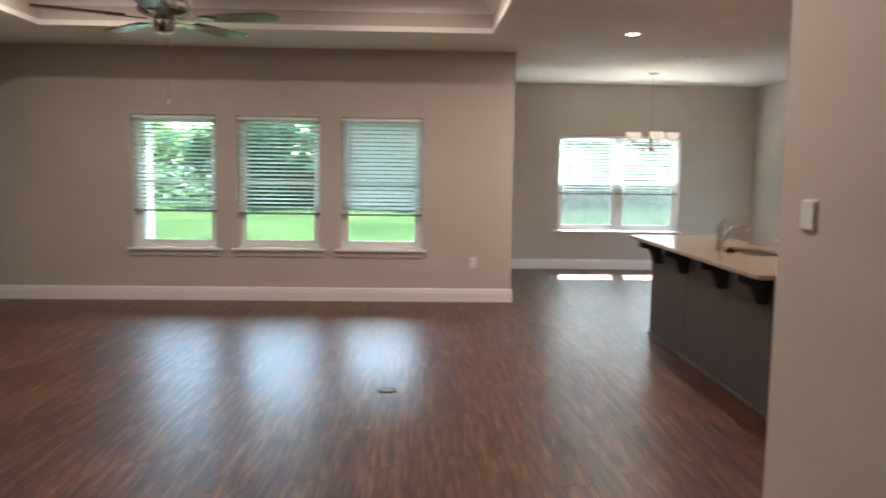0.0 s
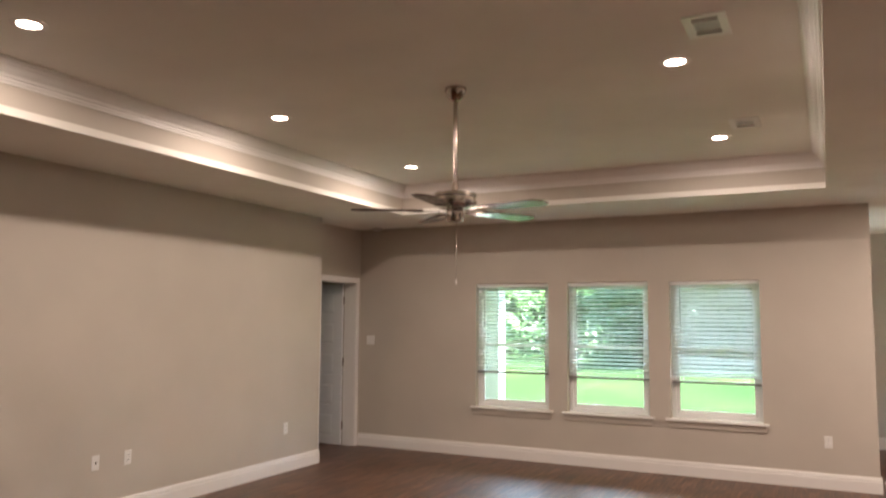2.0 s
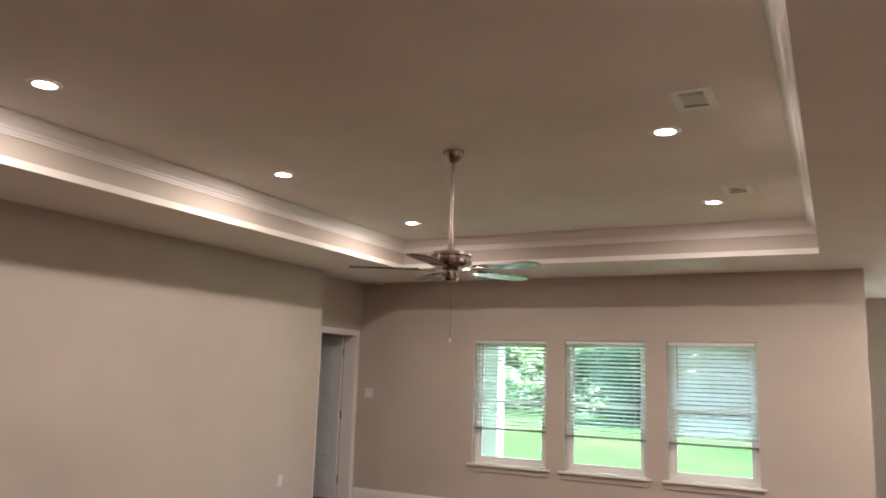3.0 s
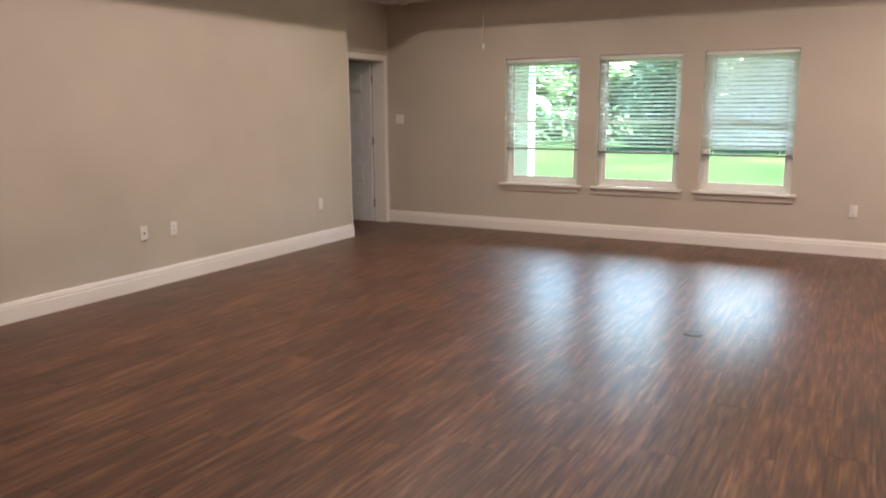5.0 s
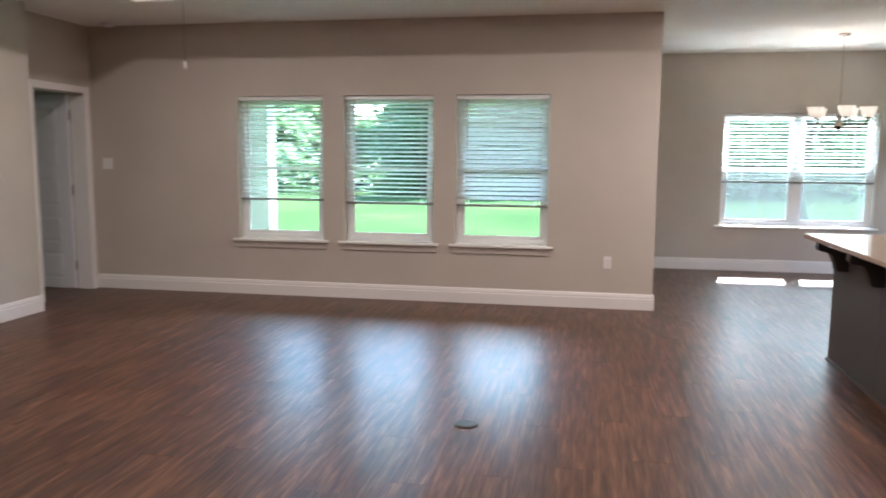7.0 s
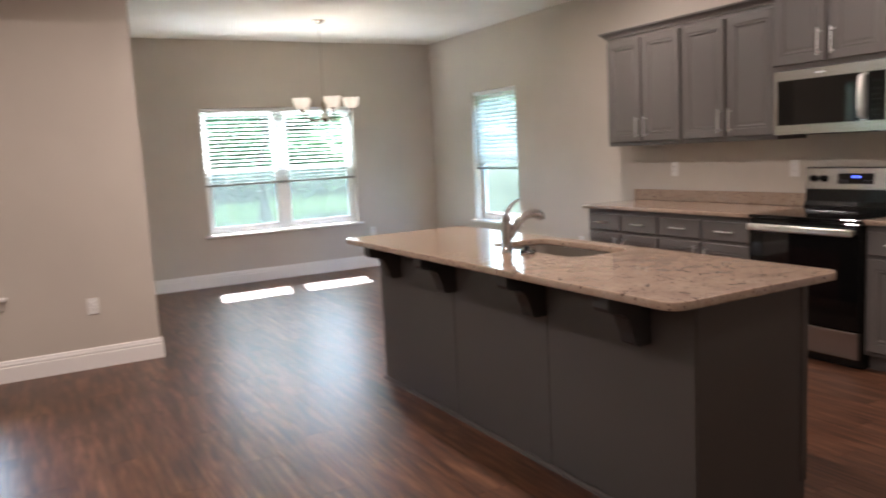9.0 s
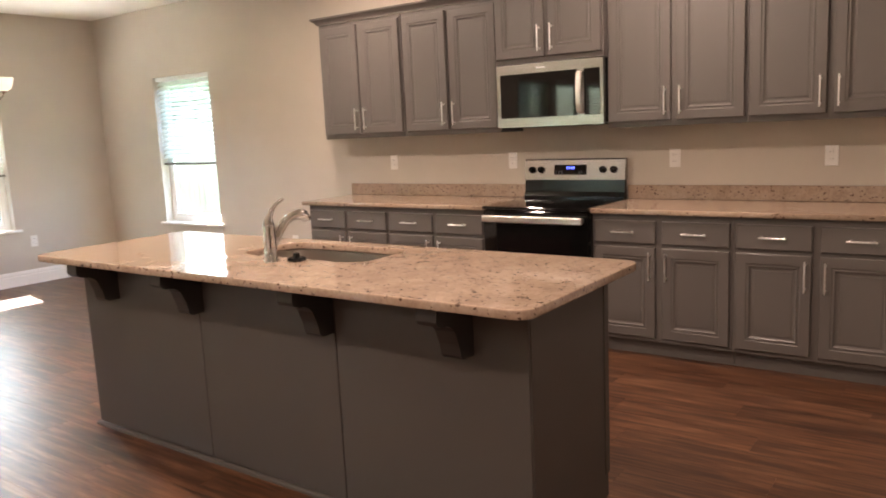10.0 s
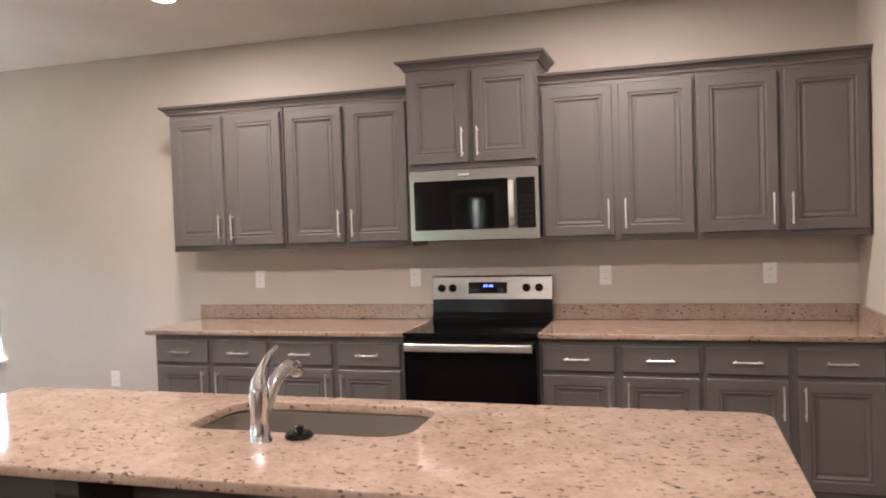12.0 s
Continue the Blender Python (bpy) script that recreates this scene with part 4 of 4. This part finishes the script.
box(body, 2.862, 5.34, 0.66, IX1, 6.14, IT - 0.0315)
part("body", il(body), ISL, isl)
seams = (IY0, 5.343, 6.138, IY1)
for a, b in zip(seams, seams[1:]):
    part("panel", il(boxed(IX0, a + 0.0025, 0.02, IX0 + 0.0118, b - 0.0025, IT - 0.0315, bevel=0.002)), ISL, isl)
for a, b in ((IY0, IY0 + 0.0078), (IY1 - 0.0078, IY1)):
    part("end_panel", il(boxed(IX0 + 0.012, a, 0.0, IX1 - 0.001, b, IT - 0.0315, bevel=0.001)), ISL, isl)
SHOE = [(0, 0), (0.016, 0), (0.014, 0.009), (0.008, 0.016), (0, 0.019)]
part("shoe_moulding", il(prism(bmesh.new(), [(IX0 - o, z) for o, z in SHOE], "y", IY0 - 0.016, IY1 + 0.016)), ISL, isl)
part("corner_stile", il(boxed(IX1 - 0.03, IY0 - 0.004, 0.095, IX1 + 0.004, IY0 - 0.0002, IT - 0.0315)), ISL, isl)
prof = [(0, 0), (-0.195, 0), (-0.197, -0.042), (-0.188, -0.056), (-0.172, -0.062), (-0.140, -0.066), (-0.118, -0.076), (-0.102, -0.094), (-0.092, -0.120), (-0.084, -0.138), (-0.078, -0.160), (-0.074, -0.180), (-0.066, -0.190), (-0.052, -0.194), (0, -0.194)]
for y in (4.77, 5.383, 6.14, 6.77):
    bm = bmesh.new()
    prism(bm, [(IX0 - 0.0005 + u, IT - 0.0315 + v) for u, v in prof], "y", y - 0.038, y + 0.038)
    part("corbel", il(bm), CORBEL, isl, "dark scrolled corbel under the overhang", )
it = thing("island_countertop", "polished speckled cream granite island top with rounded corners", "countertop", pose(2.49, 5.75, IT - 0.03))


def off(o, dx, dy):
    return [(x + dx, y + dy) for x, y in o]


SINK = (2.485, 5.375, 2.83, 6.08)
slab("top", [off(rounded(2.083, 4.41, 2.915, 7.06, 0.06), -2.49, -5.75), off(rounded(*SINK, 0.09), -2.49, -5.75)], 0, 0.03, 0.005, GRANITE, it)
sk = thing("kitchen_sink", "stainless undermount sink set in the granite island", "sink", pose(2.6575, 5.7275, IT - 0.031))
sx, sy = (SINK[2] - SINK[0]) / 2, (SINK[3] - SINK[1]) / 2


def sink_ring(grow, z, r):
    return [(x, y, z) for x, y in rounded(-sx - grow, -sy - grow, sx + grow, sy + grow, r)]


bm = loft(bmesh.new(), [sink_ring(0.025, 0, 0.10), sink_ring(0.006, -0.0005, 0.095), sink_ring(0.0, -0.004, 0.09), sink_ring(-0.012, -0.165, 0.08), sink_ring(-0.035, -0.185, 0.07), sink_ring(-0.09, -0.190, 0.05)], False)
bm.verts.ensure_lookup_table()
n_ = len(rounded(0, 0, 1, 1, 0.1))
bm.faces.new(bm.verts[-n_:])
part("basin", bm, SINKSTEEL, sk, "brushed stainless basin", smooth=True)
part("drain", lathe(bmesh.new(), [(0.045, -0.189), (0.045, -0.187), (0.030, -0.1875), (0.028, -0.1895)], 24), CHROME, sk, smooth=True)

fc = thing("faucet", "polished chrome pull-out kitchen faucet with a top lever", "faucet", pose(2.388, 5.753, IT, 0, 0, -4))
part("body", lathe(bmesh.new(), [(0.031, 0), (0.031, 0.005), (0.027, 0.010), (0.026, 0.06), (0.026, 0.135), (0.025, 0.150), (0.020, 0.160)], 24), CHROME, fc, smooth=True)
part("lever", tube(bmesh.new(), [(0, 0, 0.148), (0.001, 0, 0.164), (0.004, -0.002, 0.180), (0.011, -0.006, 0.200), (0.024, -0.010, 0.220), (0.042, -0.015, 0.236), (0.066, -0.020, 0.248)], [0.0245, 0.021, 0.015, 0.0105, 0.009, 0.008, 0.006], 14), CHROME, fc, "slim chrome lever handle", smooth=True)
part("spout", tube(bmesh.new(), [(0.008, 0, 0.060), (0.030, 0, 0.088), (0.055, 0, 0.122), (0.080, 0, 0.150), (0.108, 0, 0.166), (0.132, 0, 0.172)], [0.021, 0.020, 0.019, 0.019, 0.019, 0.0205], 16), CHROME, fc, smooth=True)
part("spray_head", tube(bmesh.new(), [(0.130, 0, 0.172), (0.158, 0, 0.174), (0.182, 0, 0.167), (0.195, 0, 0.155), (0.198, 0, 0.143)], [0.0205, 0.023, 0.023, 0.021, 0.018], 16), CHROME, fc, smooth=True)
hc = thing("sink_stopper", "small black rubber sink stopper beside the faucet", "stopper", pose(2.445, 5.668, IT))
part("disc", lathe(bmesh.new(), [(0.038, 0), (0.040, 0.006), (0.034, 0.014), (0.014, 0.018), (0.013, 0.030), (0.004, 0.033)], 24), BLACK, hc, smooth=True)

# ---- outdoors ----
GZ = -0.28
bm = bmesh.new()
bmesh.ops.create_grid(bm, x_segments=2, y_segments=2, size=400, matrix=Matrix.Translation((0, 60, GZ)))
tagged(new("ground", mesh_of("ground", bm, LAWN)), "sunlit mown green lawn", "ground", kind="structure")
bm = bmesh.new()
for fx0, fy0, fx1, fy1 in FOOT:
    box(bm, fx0, fy0, GZ - 0.05, fx1, fy1, -0.014)
setting("foundation", bm, CONCRETE, "plain concrete house base")
setting("trim_porch_roof", boxed(-4.4, BACK_Y + T, 2.62, CORNER_X - T, 10.95, 2.74), ROOFING, "plain porch roof over the patio", "porch roof")
col = thing("porch_column", "square white painted porch column with base and cap", "column", pose(-3.62, 10.75, GZ))
part("shaft", boxed(-0.13, -0.13, 0.14, 0.13, 0.13, 2.78, bevel=0.006), STUCCO, col)
part("base", boxed(-0.16, -0.16, 0, 0.16, 0.16, 0.14, bevel=0.01), STUCCO, col)
part("cap", boxed(-0.16, -0.16, 2.78, 0.16, 0.16, 2.90, bevel=0.01), STUCCO, col)


def leaf_cloud(bm, rng, centre, radius, count, size):
    for _ in range(count):
        v = Vector((rng.gauss(0, 1), rng.gauss(0, 1), rng.gauss(0, 0.8)))
        p = Vector(centre) + v.normalized() * radius * rng.random() ** 0.5
        q = Euler((rng.uniform(-1, 1), rng.uniform(-1, 1), rng.uniform(0, 6.3))).to_matrix()
        s = size * rng.uniform(0.6, 1.4)
        pts = [(-0.5 * s, 0, 0), (0, -0.28 * s, 0.06 * s), (0.5 * s, 0, 0), (0, 0.28 * s, 0.06 * s)]
        bm.faces.new([bm.verts.new(p + q @ Vector(c)) for c in pts])


def leaves_mesh(name, rng, clumps, size, mat):
    bm = bmesh.new()
    for c, r, n in clumps:
        leaf_cloud(bm, rng, c, r, n, size)
    me = bpy.data.meshes.new(name)
    bm.to_mesh(me)
    bm.free()
    me.materials.append(mat)
    return me


def tree(seed, height, mat):
    rng = random.Random(seed)
    ob = thing("tree", "tall leafy green tree at the edge of the lawn", "tree", Matrix(), "trees beyond the lawn")
    bm = bmesh.new()
    lean = [(rng.uniform(-0.3, 0.3) * k, rng.uniform(-0.3, 0.3) * k, height * f) for k, f in ((0, 0), (0.3, 0.2), (0.7, 0.45), (1, 0.7), (1.2, 0.92))]
    tube(bm, lean, [0.24, 0.19, 0.15, 0.09, 0.03], 9)
    clumps = []
    for k in range(26):
        f = rng.uniform(0.16, 0.95)
        a = rng.uniform(0, math.tau)
        reach = height * 0.30 * (1.15 - f) * rng.uniform(0.6, 1.2) + 0.5
        base = Vector((0.3 * f, 0.2 * f, height * f * 0.9))
        tip = base + Vector((math.cos(a) * reach, math.sin(a) * reach, height * 0.06))
        tube(bm, [base, base.lerp(tip, 0.5) + Vector((0, 0, 0.1)), tip], [0.07 * (1.2 - f), 0.04 * (1.2 - f), 0.012], 5)
        clumps += [(tip, rng.uniform(0.7, 1.3), 110), (base.lerp(tip, 0.6), rng.uniform(0.5, 0.9), 60)]
    part("trunk", bm, BARK, ob)
    o = new("crown", leaves_mesh("crown", rng, clumps, 0.46, mat))
    o.parent = ob
    return ob


rng = random.Random(5)
kinds = [tree(1, 9.2, LEAF), tree(2, 10.6, LEAF_SHADED), tree(3, 8.4, LEAF), tree(4, 9.8, LEAF_SHADED)]
spots = []
for row in range(3):
    for i in range(13):
        spots.append((-38 + i * 5.2 + rng.uniform(-1.3, 1.3), 37 + row * 4.5 + rng.uniform(-1.5, 1.5)))
spots = [(x, y) for x, y in spots if not -0.36 < (x - 0.8) / y < -0.265]  # a gap of open sky between the trees


def tree_line(x):
    """How tall the wood stands along its edge: low behind the dining side, tallest in the middle."""
    return 0.58 if x > 4 else (1.0 if x > -6.5 else 0.74)


for i, (x, y) in enumerate(spots):
    m = pose(x, y, GZ, 0, 0, rng.uniform(0, 360)) @ Matrix.Diagonal((1, 1, tree_line(x), 1))
    if i < 4:
        kinds[i].matrix_world = m
    else:
        copy_thing(kinds[i % 4], m)
# two garden trees shade part of the lawn
for x, y, k in ((-11.5, 21.5, 0), (6.5, 24.0, 2)):
    copy_thing(kinds[k], pose(x, y, GZ, 0, 0, 70))
me = leaves_mesh("undergrowth", rng, [((-36 + i * 1.6 + rng.uniform(-0.5, 0.5), 35.5 + rng.uniform(-0.8, 1.2), GZ + rng.uniform(0.3, 1.3)), rng.uniform(0.8, 1.6), 150) for i in range(42)], 0.3, LEAF_SHADED)
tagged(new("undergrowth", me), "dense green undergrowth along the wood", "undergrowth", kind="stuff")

far = [((rng.uniform(-48, 34), 44 + rng.uniform(0, 6), GZ + rng.uniform(0.5, 8.8)), rng.uniform(1.0, 1.8), 75) for _ in range(1250)]
far = [c for c in far if c[0][2] < 8.6 * tree_line(c[0][0]) and not (-0.37 < (c[0][0] - 0.8) / c[0][1] < -0.257 and c[0][2] > 2.6)]
tagged(new("far_woods", leaves_mesh("far_woods", rng, far, 0.9, LEAF)), "dense green woods far beyond the lawn", "woods", kind="stuff")

fence = thing("fence", "pale wooden board fence beside the house", "fence", pose(9.2, 3.0, GZ))
board_me = mesh_of("board", boxed(-0.011, 0, 0.05, 0.011, 0.138, 1.8, bevel=0.003), FENCEWOOD)
for i in range(110):
    o = new("board", board_me)
    o.parent, o.matrix_local = fence, pose(random.uniform(-0.003, 0.003), i * 0.145, random.uniform(-0.012, 0.012))
for z in (0.35, 0.95, 1.5):
    part("rail", boxed(0.012, 0, z, 0.05, 16, z + 0.085), FENCEWOOD, fence)
for i in range(7):
    part("post", boxed(0.051, i * 2.6, 0, 0.14, i * 2.6 + 0.09, 1.85, bevel=0.004), FENCEWOOD, fence)

# ---- floor planks ----
bm = bmesh.new()
for fx0, fy0, fx1, fy1 in FOOT:
    box(bm, fx0, fy0, -0.012, fx1, fy1, -0.0075)
floor = setting("floor", bm, material("plank joint shadow", (0.03, 0.018, 0.012), 0.8), "brown wood-look vinyl plank floor with streaky grain")
PWD, PLN = 0.18, 1.22
cols = int((KIT_X + 0.1 - LEFT_X + 0.2) / PWD)


def plank_verts(cx, cy, lx, ly):
    a, b, e = lx / 2 - 0.0002, ly / 2 - 0.0002, 0.0006
    low = [(cx - a, cy - b, -0.0074), (cx + a, cy - b, -0.0074), (cx + a, cy + b, -0.0074), (cx - a, cy + b, -0.0074)]
    mid = [(x, y, -e) for x, y, _ in low]
    top = [(cx - a + e, cy - b + e, 0), (cx + a - e, cy - b + e, 0), (cx + a - e, cy + b - e, 0), (cx - a + e, cy + b - e, 0)]
    return low + mid + top


PF = [(4, 5, 1, 0), (5, 6, 2, 1), (6, 7, 3, 2), (7, 4, 0, 3), (8, 9, 5, 4), (9, 10, 6, 5), (10, 11, 7, 6), (11, 8, 4, 7), (8, 11, 10, 9)]
PF = [tuple(reversed(f)) for f in PF]
plank_me = bpy.data.meshes.new("plank")
plank_me.from_pydata(plank_verts(0, 0, PWD, PLN), [], PF)
plank_me.materials.append(PLANK)
rv, rf = [], []
for c in range(cols):
    px = LEFT_X - 0.1 + (c + 0.5) * PWD
    start = REAR_Y - 0.1 - (c * 0.437 % 1.0) * PLN
    for r in range(16):
        cy = start + (r + 0.5) * PLN
        low = max(cy - PLN / 2, NEAR_Y - 0.12 if px > CORNER_X + 0.12 else REAR_Y - T)
        high = min(cy + PLN / 2, DIN_Y + T if px > CORNER_X - T else BACK_Y + T)
        if high - low < 0.03:
            continue
        near = (-3.1 < px < 2.3 and 0.3 < cy < 7.9) or (2.3 <= px < 4.6 and 2.6 < cy < 5.4)
        if near and high - low > PLN - 0.001:
            o = new("plank", plank_me)
            o.parent, o.location = floor, (px, cy, 0)
        else:
            k = len(rv)
            rv += plank_verts(px, (low + high) / 2, PWD, high - low)
            rf += [tuple(i + k for i in f) for f in PF]
for c in range(22):
    for r in range(4):
        k = len(rv)
        rv += plank_verts(-8.2 + (c + 0.5) * 0.1725, 4.86 + (r + 0.5) * 0.97, 0.1725, 0.97)
        rf += [tuple(i + k for i in f) for f in PF]
me = bpy.data.meshes.new("plank_rest")
me.from_pydata(rv, [], rf)
me.materials.append(PLANK)
rest = new("plank_rest", me)
rest.parent = floor
tagged(rest, "brown wood-look vinyl planks farther off", kind="stuff")
